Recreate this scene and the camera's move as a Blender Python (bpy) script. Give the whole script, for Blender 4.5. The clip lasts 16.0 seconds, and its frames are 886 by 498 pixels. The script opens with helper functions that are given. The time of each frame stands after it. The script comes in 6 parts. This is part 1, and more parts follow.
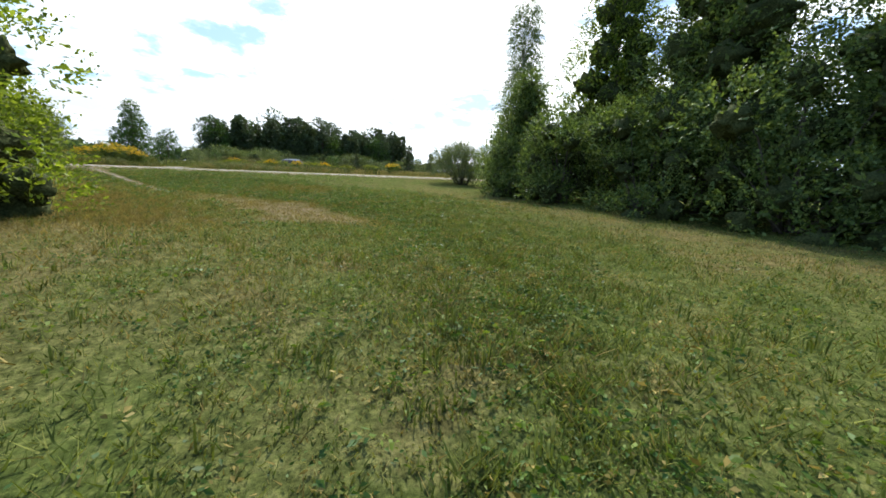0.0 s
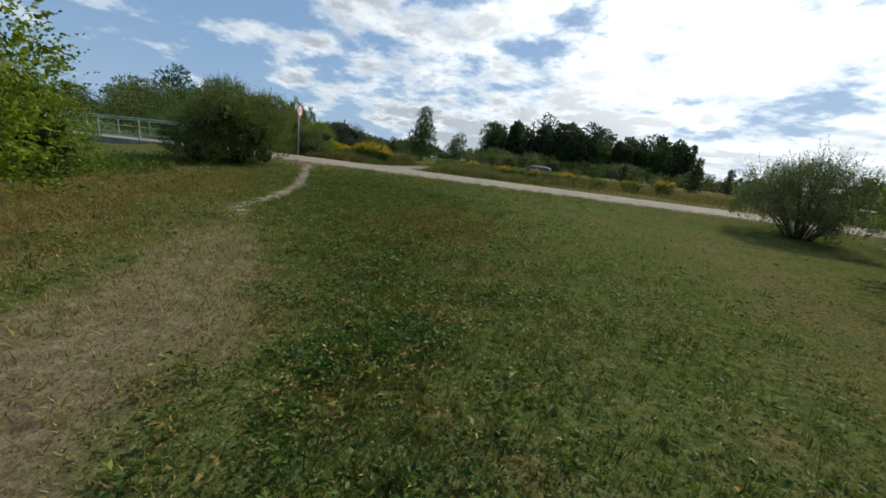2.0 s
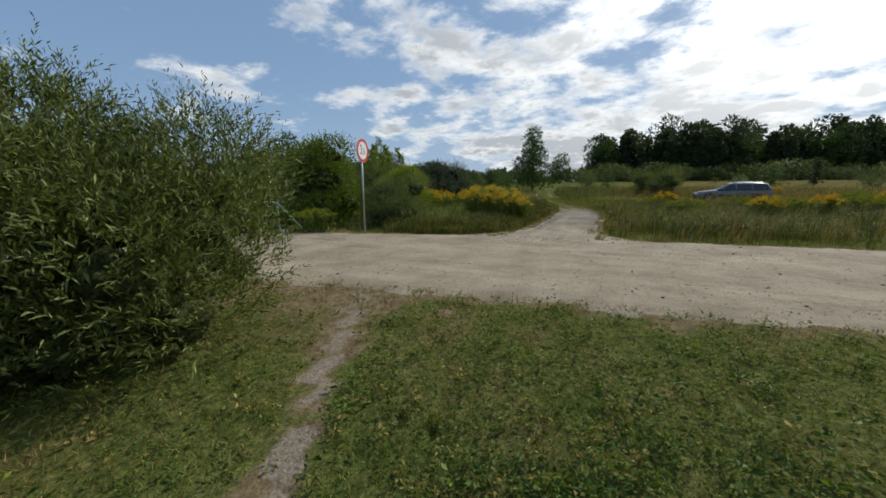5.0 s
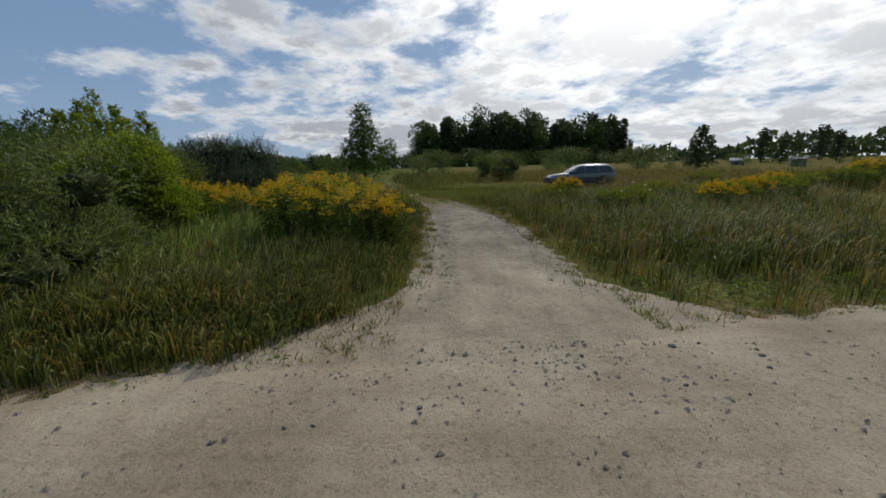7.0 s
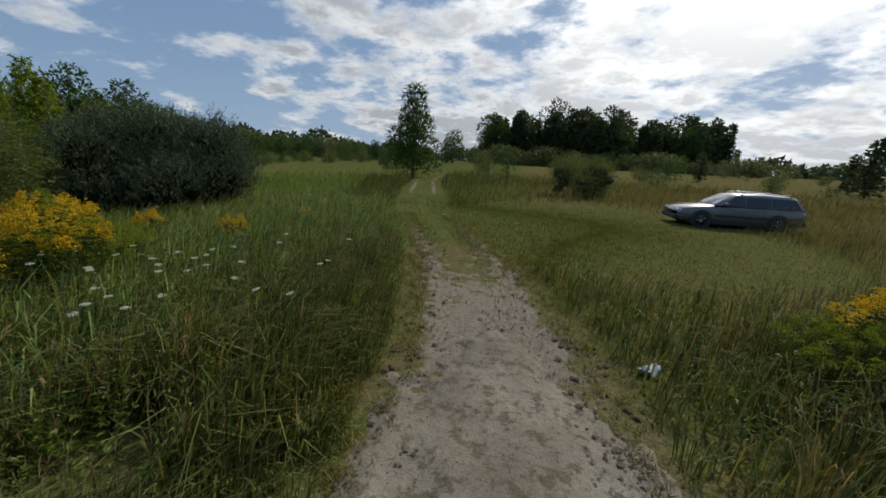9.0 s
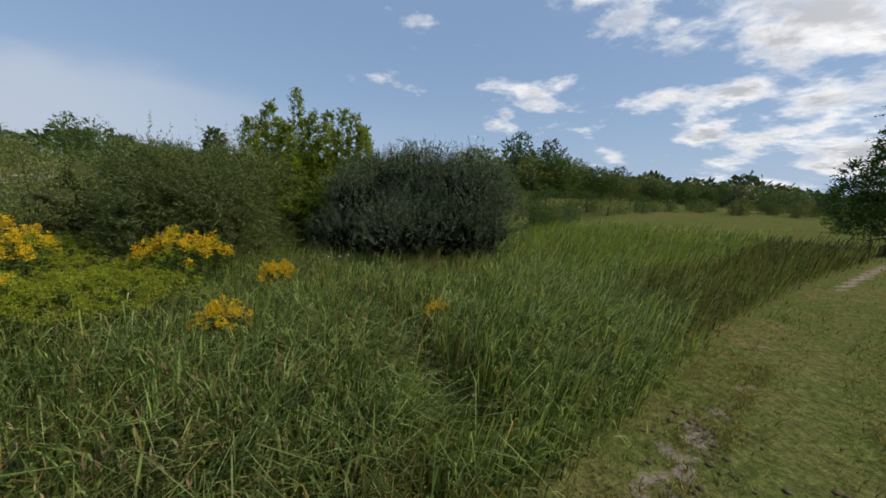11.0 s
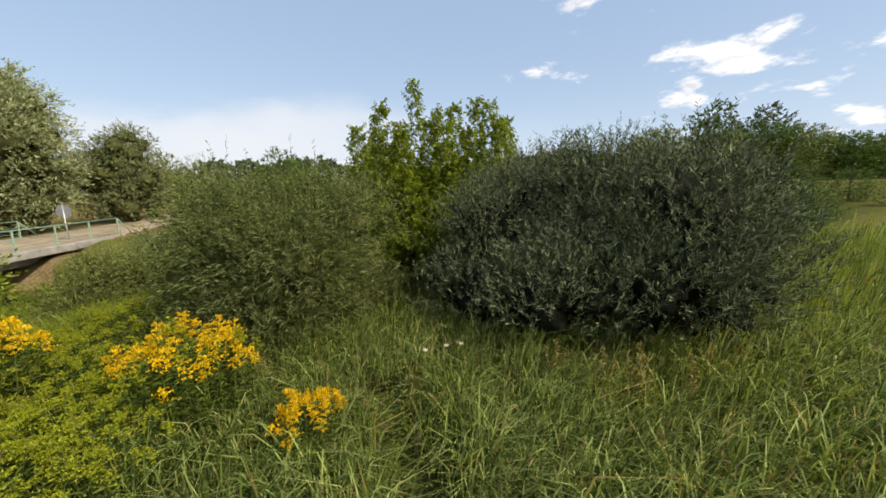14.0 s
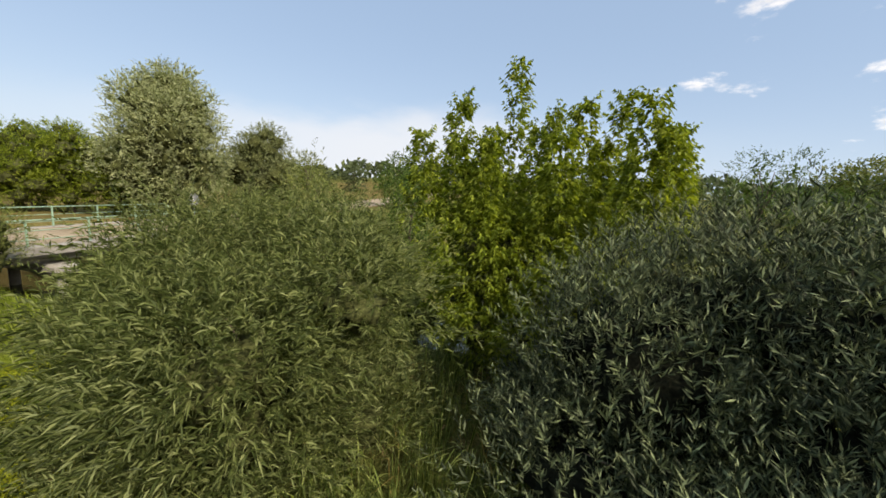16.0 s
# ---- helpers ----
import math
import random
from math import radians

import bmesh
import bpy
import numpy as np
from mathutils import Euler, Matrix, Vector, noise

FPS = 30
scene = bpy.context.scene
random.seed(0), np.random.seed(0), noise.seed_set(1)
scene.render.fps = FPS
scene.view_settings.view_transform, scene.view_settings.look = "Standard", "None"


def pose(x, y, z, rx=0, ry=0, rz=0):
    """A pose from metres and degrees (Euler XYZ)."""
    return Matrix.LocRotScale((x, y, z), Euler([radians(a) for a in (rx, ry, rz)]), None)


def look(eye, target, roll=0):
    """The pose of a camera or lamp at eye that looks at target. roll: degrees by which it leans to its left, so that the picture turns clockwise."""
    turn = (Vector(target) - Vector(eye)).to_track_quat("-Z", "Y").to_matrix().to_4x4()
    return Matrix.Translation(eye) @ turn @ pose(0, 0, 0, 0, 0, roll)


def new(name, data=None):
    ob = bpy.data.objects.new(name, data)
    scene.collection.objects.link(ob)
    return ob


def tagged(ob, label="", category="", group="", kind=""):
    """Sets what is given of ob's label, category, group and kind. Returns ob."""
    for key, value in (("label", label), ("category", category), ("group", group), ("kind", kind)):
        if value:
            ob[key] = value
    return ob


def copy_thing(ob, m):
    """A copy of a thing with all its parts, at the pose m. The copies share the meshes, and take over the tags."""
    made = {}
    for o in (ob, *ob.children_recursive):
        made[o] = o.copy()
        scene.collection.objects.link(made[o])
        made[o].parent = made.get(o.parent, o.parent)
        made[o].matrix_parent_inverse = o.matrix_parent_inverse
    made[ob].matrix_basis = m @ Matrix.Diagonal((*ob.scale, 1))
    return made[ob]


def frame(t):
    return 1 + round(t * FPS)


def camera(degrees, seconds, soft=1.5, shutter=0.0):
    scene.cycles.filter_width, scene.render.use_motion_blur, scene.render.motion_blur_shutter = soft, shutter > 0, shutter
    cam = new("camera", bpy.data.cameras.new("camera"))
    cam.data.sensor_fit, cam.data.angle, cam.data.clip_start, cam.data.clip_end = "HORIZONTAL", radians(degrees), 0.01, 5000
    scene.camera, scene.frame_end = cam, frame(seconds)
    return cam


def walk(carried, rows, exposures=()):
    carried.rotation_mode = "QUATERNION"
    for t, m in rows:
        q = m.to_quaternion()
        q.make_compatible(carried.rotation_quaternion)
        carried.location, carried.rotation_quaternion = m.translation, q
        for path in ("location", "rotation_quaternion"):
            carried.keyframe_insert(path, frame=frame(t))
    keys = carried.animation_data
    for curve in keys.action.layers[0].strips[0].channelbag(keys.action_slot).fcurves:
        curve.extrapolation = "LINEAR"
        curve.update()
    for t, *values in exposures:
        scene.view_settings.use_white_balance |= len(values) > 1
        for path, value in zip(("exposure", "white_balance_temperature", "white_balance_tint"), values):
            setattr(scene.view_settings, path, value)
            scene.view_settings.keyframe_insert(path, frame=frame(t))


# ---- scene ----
cam = camera(101.0, 16.0, soft=1.65)

# seconds, x, y, z, yaw to the left of +y, pitch, roll
PATH = [
    (0, 4.756, -13.673, 0.319, -26.56, -11.50, 2.52),
    (0.5, 6.139, -11.792, 0.617, -16.34, -10.99, 6.97),
    (1, 7.234, -10.142, 0.756, -9.02, -10.12, 9.80),
    (1.5, 7.657, -8.301, 0.777, 1.27, -11.85, 10.43),
    (2, 7.651, -6.512, 0.950, 11.77, -13.88, 7.26),
    (2.5, 7.309, -4.699, 1.107, 22.29, -14.58, 7.20),
    (3, 6.744, -3.018, 1.357, 29.89, -14.10, 7.25),
    (4, 4.296, 0.661, 1.521, 38.06, -12.55, 4.95),
    (4.8, 1.910, 3.907, 1.610, 30.87, -10.85, 0.59),
    (5.5, -0.212, 6.851, 1.667, 18.24, -10.14, -3.23),
    (6, -1.015, 8.779, 1.639, 8.53, -11.26, -5.71),
    (6.5, -1.431, 10.598, 1.614, 2.83, -12.06, -4.06),
    (7, -1.607, 12.522, 1.539, 1.54, -12.78, -1.43),
    (7.5, -1.673, 14.487, 1.587, 1.02, -13.06, -1.18),
    (8, -1.665, 16.823, 1.835, 1.13, -14.06, -1.03),
    (8.5, -1.559, 19.355, 2.112, 2.37, -14.59, 0.23),
    (9, -1.418, 21.805, 2.185, 10.91, -13.95, 3.03),
    (9.5, -1.297, 24.257, 2.210, 23.63, -12.77, 5.74),
    (10, -1.534, 27.007, 2.130, 39.46, -9.67, 5.63),
    (10.6, -2.109, 28.924, 2.216, 57.35, -9.84, 4.95),
    (11.3, -2.771, 29.826, 2.488, 76.04, -11.02, 3.20),
    (11.9, -3.161, 30.084, 2.656, 86.70, -12.20, 1.16),
    (12.5, -3.747, 30.125, 2.783, 91.77, -13.35, -0.73),
    (13, -4.708, 30.196, 2.847, 92.92, -14.12, -5.29),
    (13.5, -5.786, 30.384, 2.819, 93.61, -13.84, -6.34),
    (14, -6.915, 30.688, 2.729, 93.46, -11.55, -1.28),
    (14.5, -8.010, 30.985, 2.632, 104.38, -10.26, 5.85),
    (15, -9.059, 31.094, 2.684, 115.07, -10.93, 7.15),
    (15.5, -10.040, 30.950, 2.853, 116.28, -10.25, 3.81),
    (16, -10.928, 30.705, 3.169, 111.42, -10.41, 3.66),
]


def eye_pose(x, y, z, yaw, pitch, roll):
    a, b = radians(yaw), radians(pitch)
    ahead = (-math.sin(a) * math.cos(b), math.cos(a) * math.cos(b), math.sin(b))
    return look((x, y, z), (x + ahead[0], y + ahead[1], z + ahead[2]), roll)


EXPOSURES = [(0, 0.95, 6350, 5), (0.6, 0.55, 6350, 5), (1.2, 0.16, 6350, 5), (2.0, -0.08, 6350, 5), (3.0, -0.14, 6450, 6), (5.5, -0.16, 6600, 7), (6.4, -0.40, 6600, 8), (7.5, -0.42, 6500, 9), (9.0, -0.40, 6550, 8), (10.0, -0.26, 6700, 10),
             (11.2, 0.05, 6900, 11), (12.5, 0.64, 7900, 12), (16.0, 0.62, 8000, 13)]
walk(cam, [(row[0], eye_pose(*row[1:])) for row in PATH], EXPOSURES)

# ---------------------------------------------------------------- world, sun
SUN_YAW, SUN_HIGH = -27.0, 43.0     # degrees: to the left of +y, above the horizon


def build_world():
    world = bpy.data.worlds.new("summer_sky")
    scene.world = world
    world.use_nodes = True
    nt = world.node_tree
    nt.nodes.clear()
    N, L = nt.nodes.new, nt.links.new
    out, bg = N("ShaderNodeOutputWorld"), N("ShaderNodeBackground")
    sky = N("ShaderNodeTexSky")
    sky.sky_type, sky.sun_disc = "NISHITA", False
    sky.sun_elevation, sky.sun_rotation = radians(SUN_HIGH), radians(-SUN_YAW)
    sky.air_density, sky.dust_density, sky.ozone_density = 1.0, 1.2, 1.4
    geo = N("ShaderNodeTexCoord")
    sep = N("ShaderNodeSeparateXYZ")
    L(geo.outputs["Generated"], sep.inputs[0])

    def math_node(op, a, b=None, c=None):
        n = N("ShaderNodeMath")
        n.operation = op
        for k, v in enumerate((a, b, c)):
            if v is None:
                continue
            if isinstance(v, (int, float)):
                n.inputs[k].default_value = v
            else:
                L(v, n.inputs[k])
        return n.outputs[0]

    up = math_node("MAXIMUM", sep.outputs["Z"], 0.0)
    flat = math_node("ADD", up, 0.25)       # the cloud layer as it recedes to the horizon
    deck = N("ShaderNodeCombineXYZ")
    L(math_node("DIVIDE", sep.outputs["X"], flat), deck.inputs[0])
    L(math_node("DIVIDE", sep.outputs["Y"], flat), deck.inputs[1])
    L(math_node("MULTIPLY", up, 1.6), deck.inputs[2])

    def cloud_noise(scale, detail, rough, shift, distort=0.0):
        m = N("ShaderNodeMapping")
        m.inputs["Location"].default_value = shift
        L(deck.outputs[0], m.inputs["Vector"])
        n = N("ShaderNodeTexNoise")
        n.inputs["Scale"].default_value, n.inputs["Detail"].default_value = scale, detail
        n.inputs["Roughness"].default_value, n.inputs["Distortion"].default_value = rough, distort
        L(m.outputs[0], n.inputs["Vector"])
        return n.outputs["Fac"]

    big = cloud_noise(0.7, 3.0, 0.5, (2.6, 0.9, 0.2))
    fine = cloud_noise(2.9, 12.0, 0.6, (4.3, 2.2, 0.6), 0.1)
    # more cloud towards the sun's side of the sky, clearer away from it
    a = radians(SUN_YAW)
    side = math_node("ADD", math_node("MULTIPLY", sep.outputs["X"], -math.sin(a)), math_node("MULTIPLY", sep.outputs["Y"], math.cos(a)))
    mass = math_node("ADD", math_node("MULTIPLY", big, 0.5), math_node("MULTIPLY", fine, 0.9))
    mass = math_node("ADD", mass, math_node("MULTIPLY_ADD", side, 0.30, -0.07))
    low = N("ShaderNodeVectorMath")         # a broad pale bank low in the west
    low.operation = "DOT_PRODUCT"
    L(geo.outputs["Generated"], low.inputs[0])
    low.inputs[1].default_value = (-math.sin(radians(122)), math.cos(radians(122)), 0.06)
    ramp = N("ShaderNodeMapRange")
    ramp.interpolation_type = "SMOOTHSTEP"
    ramp.inputs["From Min"].default_value, ramp.inputs["From Max"].default_value = 0.73, 0.91
    L(mass, ramp.inputs["Value"])
    thick = N("ShaderNodeMapRange")
    thick.interpolation_type = "SMOOTHSTEP"
    thick.inputs["From Min"].default_value, thick.inputs["From Max"].default_value = 0.80, 0.97
    folds = cloud_noise(3.6, 8.0, 0.62, (7.1, 3.4, 1.2), 0.4)       # lit tops and shaded hollows
    L(math_node("ADD", mass, math_node("MULTIPLY_ADD", folds, 0.5, -0.25)), thick.inputs["Value"])
    body = N("ShaderNodeMix")
    body.data_type = "RGBA"
    body.inputs["A"].default_value, body.inputs["B"].default_value = (13.6, 13.8, 14.2, 1), (6.4, 6.9, 7.8, 1)
    L(thick.outputs[0], body.inputs["Factor"])
    # forward-lit cloud and haze round the sun
    e = radians(SUN_HIGH)
    sun = N("ShaderNodeVectorMath")
    sun.operation = "DOT_PRODUCT"
    L(geo.outputs["Generated"], sun.inputs[0])
    sun.inputs[1].default_value = (-math.sin(a) * math.cos(e), math.cos(a) * math.cos(e), math.sin(e))
    glow = math_node("POWER", math_node("MAXIMUM", sun.outputs["Value"], 0.0), 7.0)
    lit = N("ShaderNodeMix")
    lit.data_type, lit.blend_type = "RGBA", "ADD"
    L(math_node("MULTIPLY", glow, 1.0), lit.inputs["Factor"])
    L(body.outputs["Result"], lit.inputs["A"])
    lit.inputs["B"].default_value = (24.0, 23.4, 22.4, 1)
    mix = N("ShaderNodeMix")
    mix.data_type = "RGBA"
    L(ramp.outputs[0], mix.inputs["Factor"])
    clear = N("ShaderNodeMix")
    clear.data_type = "RGBA"
    clear.inputs["Factor"].default_value, clear.inputs["B"].default_value = 0.55, (4.0, 6.5, 10.8, 1)
    L(sky.outputs[0], clear.inputs["A"])
    haze = N("ShaderNodeMix")               # summer haze low in the sky
    haze.data_type = "RGBA"
    L(math_node("MULTIPLY", math_node("POWER", math_node("SUBTRACT", 1.0, up), 9.0), 0.6), haze.inputs["Factor"])
    L(clear.outputs["Result"], haze.inputs["A"])
    haze.inputs["B"].default_value = (6.2, 8.3, 11.6, 1)
    L(haze.outputs["Result"], mix.inputs["A"])
    L(lit.outputs["Result"], mix.inputs["B"])
    edge = N("ShaderNodeMapRange")
    edge.interpolation_type = "SMOOTHSTEP"
    edge.inputs["From Min"].default_value, edge.inputs["From Max"].default_value = 0.19, 0.125
    L(math_node("ADD", sep.outputs["Z"], math_node("MULTIPLY_ADD", big, 0.22, math_node("MULTIPLY_ADD", fine, 0.05, -0.14))), edge.inputs["Value"])
    bank = N("ShaderNodeMix")
    bank.data_type = "RGBA"
    spread = math_node("POWER", math_node("MAXIMUM", low.outputs["Value"], 0.0), 9.0)
    L(math_node("MULTIPLY", math_node("MULTIPLY", edge.outputs[0], spread), 0.8), bank.inputs["Factor"])
    L(mix.outputs["Result"], bank.inputs["A"])
    bank.inputs["B"].default_value = (6.9, 8.0, 9.8, 1)
    L(bank.outputs["Result"], bg.inputs["Color"])
    bg.inputs["Strength"].default_value = 0.075
    L(bg.outputs[0], out.inputs["Surface"])


build_world()
sun_data = bpy.data.lights.new("sun", "SUN")
sun_data.energy, sun_data.angle, sun_data.color = 3.2, radians(0.9), (1.0, 0.975, 0.92)
sun_lamp = new("sun", sun_data)
_a, _e = radians(SUN_YAW), radians(SUN_HIGH)
sun_lamp.matrix_world = look((-math.sin(_a) * math.cos(_e) * 60, math.cos(_a) * math.cos(_e) * 60, math.sin(_e) * 60), (0, 0, 0))

# ---------------------------------------------------------------- materials
def material(name):
    m = bpy.data.materials.new(name)
    m.use_nodes = True
    nt = m.node_tree
    nt.nodes.clear()
    out = nt.nodes.new("ShaderNodeOutputMaterial")
    b = nt.nodes.new("ShaderNodeBsdfPrincipled")
    nt.links.new(b.outputs[0], out.inputs["Surface"])
    return m, nt, b, out


def noise_fac(nt, scale, detail=4.0, rough=0.55, coord="Position", stretch=None):
    g = nt.nodes.new("ShaderNodeNewGeometry") if coord == "Position" else nt.nodes.new("ShaderNodeTexCoord")
    n = nt.nodes.new("ShaderNodeTexNoise")
    n.inputs["Scale"].default_value, n.inputs["Detail"].default_value, n.inputs["Roughness"].default_value = scale, detail, rough
    src = g.outputs[coord]
    if stretch:
        m = nt.nodes.new("ShaderNodeMapping")
        m.inputs["Scale"].default_value = stretch
        nt.links.new(src, m.inputs["Vector"])
        src = m.outputs[0]
    nt.links.new(src, n.inputs["Vector"])
    return n.outputs["Fac"]


def ramp(nt, fac, stops):
    r = nt.nodes.new("ShaderNodeValToRGB")
    els = r.color_ramp.elements
    while len(els) < len(stops):
        els.new(0.5)
    for el, (p, c) in zip(els, stops):
        el.position, el.color = p, (*c, 1)
    nt.links.new(fac, r.inputs["Fac"])
    return r.outputs["Color"]


def blend(nt, fac, a, b, kind="MIX"):
    m = nt.nodes.new("ShaderNodeMix")
    m.data_type, m.blend_type = "RGBA", kind
    for sock, v in (("Factor", fac), ("A", a), ("B", b)):
        if isinstance(v, (float, int)):
            m.inputs[sock].default_value = v
        elif isinstance(v, tuple):
            m.inputs[sock].default_value = (*v, 1)
        else:
            nt.links.new(v, m.inputs[sock])
    return m.outputs["Result"]


def bump(nt, b, fac, strength=0.4, distance=0.02):
    n = nt.nodes.new("ShaderNodeBump")
    n.inputs["Strength"].default_value, n.inputs["Distance"].default_value = strength, distance
    nt.links.new(fac, n.inputs["Height"])
    nt.links.new(n.outputs[0], b.inputs["Normal"])


def leaf_material(name, dark, mid, light, translucent=0.3, rough=0.55, gloss=0.2, tufts=0.4):
    """Foliage: a random tone for each leaf, and a slow drift of tone over the plant."""
    m, nt, b, out = material(name)
    g = nt.nodes.new("ShaderNodeNewGeometry")
    col = ramp(nt, g.outputs["Random Per Island"], [(0.0, dark), (0.5, mid), (1.0, light)])
    drift = noise_fac(nt, 0.8, 2.0)
    col = blend(nt, drift, col, blend(nt, 1.0, col, tuple(0.55 + 0.45 * c / max(mid) for c in mid), "MULTIPLY"))
    tuft = ramp(nt, noise_fac(nt, 5.0, 3.0), [(0.34, (0.62, 0.62, 0.62)), (0.5, (1.0, 1.0, 1.0)), (0.66, (1.3, 1.28, 1.15))])
    col = blend(nt, tufts, col, tuft, "MULTIPLY")
    nt.links.new(col, b.inputs["Base Color"])
    b.inputs["Roughness"].default_value = rough
    b.inputs["Specular IOR Level"].default_value = gloss
    t = nt.nodes.new("ShaderNodeBsdfTranslucent")
    warm = blend(nt, 1.0, col, (1.25, 1.2, 0.55), "MULTIPLY")
    nt.links.new(warm, t.inputs["Color"])
    mix = nt.nodes.new("ShaderNodeMixShader")
    mix.inputs["Fac"].default_value = translucent
    nt.links.new(b.outputs[0], mix.inputs[1])
    nt.links.new(t.outputs[0], mix.inputs[2])
    nt.links.new(mix.outputs[0], out.inputs["Surface"])
    return m


def soil_ground():
    """Turf seen between the blades: soil, moss and worn dry patches."""
    m, nt, b, _ = material("turf")
    big, mid, fine = noise_fac(nt, 0.22, 3), noise_fac(nt, 1.6, 5), noise_fac(nt, 13.0, 8, 0.75)
    green = ramp(nt, fine, [(0.32, (0.026, 0.036, 0.010)), (0.5, (0.084, 0.102, 0.026)), (0.68, (0.18, 0.178, 0.056))])
    dry = ramp(nt, fine, [(0.32, (0.056, 0.046, 0.018)), (0.5, (0.138, 0.11, 0.043)), (0.68, (0.245, 0.195, 0.088))])
    f = nt.nodes.new("ShaderNodeMapRange")
    f.interpolation_type = "SMOOTHSTEP"
    f.inputs["From Min"].default_value, f.inputs["From Max"].default_value = 0.50, 0.70
    nt.links.new(blend(nt, 0.5, big, mid), f.inputs["Value"])
    att = nt.nodes.new("ShaderNodeAttribute")
    att.attribute_name = "dry"
    add = nt.nodes.new("ShaderNodeMath")
    add.operation, add.use_clamp = "ADD", True
    nt.links.new(f.outputs[0], add.inputs[0])
    nt.links.new(att.outputs["Fac"], add.inputs[1])
    col = blend(nt, add.outputs[0], green, dry)
    bare = nt.nodes.new("ShaderNodeAttribute")
    bare.attribute_name = "bare"
    rag = nt.nodes.new("ShaderNodeMapRange")
    rag.inputs["From Min"].default_value, rag.inputs["From Max"].default_value = 0.42, 0.62
    s = nt.nodes.new("ShaderNodeMath")
    s.operation = "MULTIPLY_ADD"
    s.inputs[1].default_value = 0.55
    nt.links.new(noise_fac(nt, 5.0, 8, 0.7), s.inputs[0])
    nt.links.new(bare.outputs["Fac"], s.inputs[2])
    s2 = nt.nodes.new("ShaderNodeMath")
    s2.operation = "SUBTRACT"
    nt.links.new(s.outputs[0], s2.inputs[0])
    s2.inputs[1].default_value = 0.28
    nt.links.new(s2.outputs[0], rag.inputs["Value"])
    earth = ramp(nt, noise_fac(nt, 9.0, 8, 0.7), [(0.25, (0.08, 0.056, 0.029)), (0.5, (0.178, 0.131, 0.073)), (0.75, (0.30, 0.237, 0.145))])
    col = blend(nt, rag.outputs[0], col, earth)
    sandy = nt.nodes.new("ShaderNodeAttribute")
    sandy.attribute_name = "sandy"
    mix = nt.nodes.new("ShaderNodeMath")
    mix.operation = "MULTIPLY_ADD"
    mix.inputs[1].default_value = 1.3
    nt.links.new(noise_fac(nt, 3.4, 9, 0.68), mix.inputs[0])
    nt.links.new(sandy.outputs["Fac"], mix.inputs[2])
    cut = nt.nodes.new("ShaderNodeMapRange")
    cut.inputs["From Min"].default_value, cut.inputs["From Max"].default_value = 1.22, 1.36
    nt.links.new(mix.outputs[0], cut.inputs["Value"])
    sand = ramp(nt, noise_fac(nt, 18.0, 8, 0.75), [(0.3, (0.14, 0.108, 0.078)), (0.5, (0.24, 0.194, 0.146)), (0.7, (0.33, 0.275, 0.212))])
    col = blend(nt, cut.outputs[0], col, sand)
    speck = ramp(nt, noise_fac(nt, 48.0, 4, 0.7), [(0.34, (0.42, 0.42, 0.42)), (0.5, (1, 1, 1)), (0.66, (1.4, 1.38, 1.3))])
    col = blend(nt, 0.8, col, speck, "MULTIPLY")
    nt.links.new(col, b.inputs["Base Color"])
    b.inputs["Roughness"].default_value = 1.0
    b.inputs["Specular IOR Level"].default_value = 0.0
    bump(nt, b, fine, 0.6, 0.04)
    return m


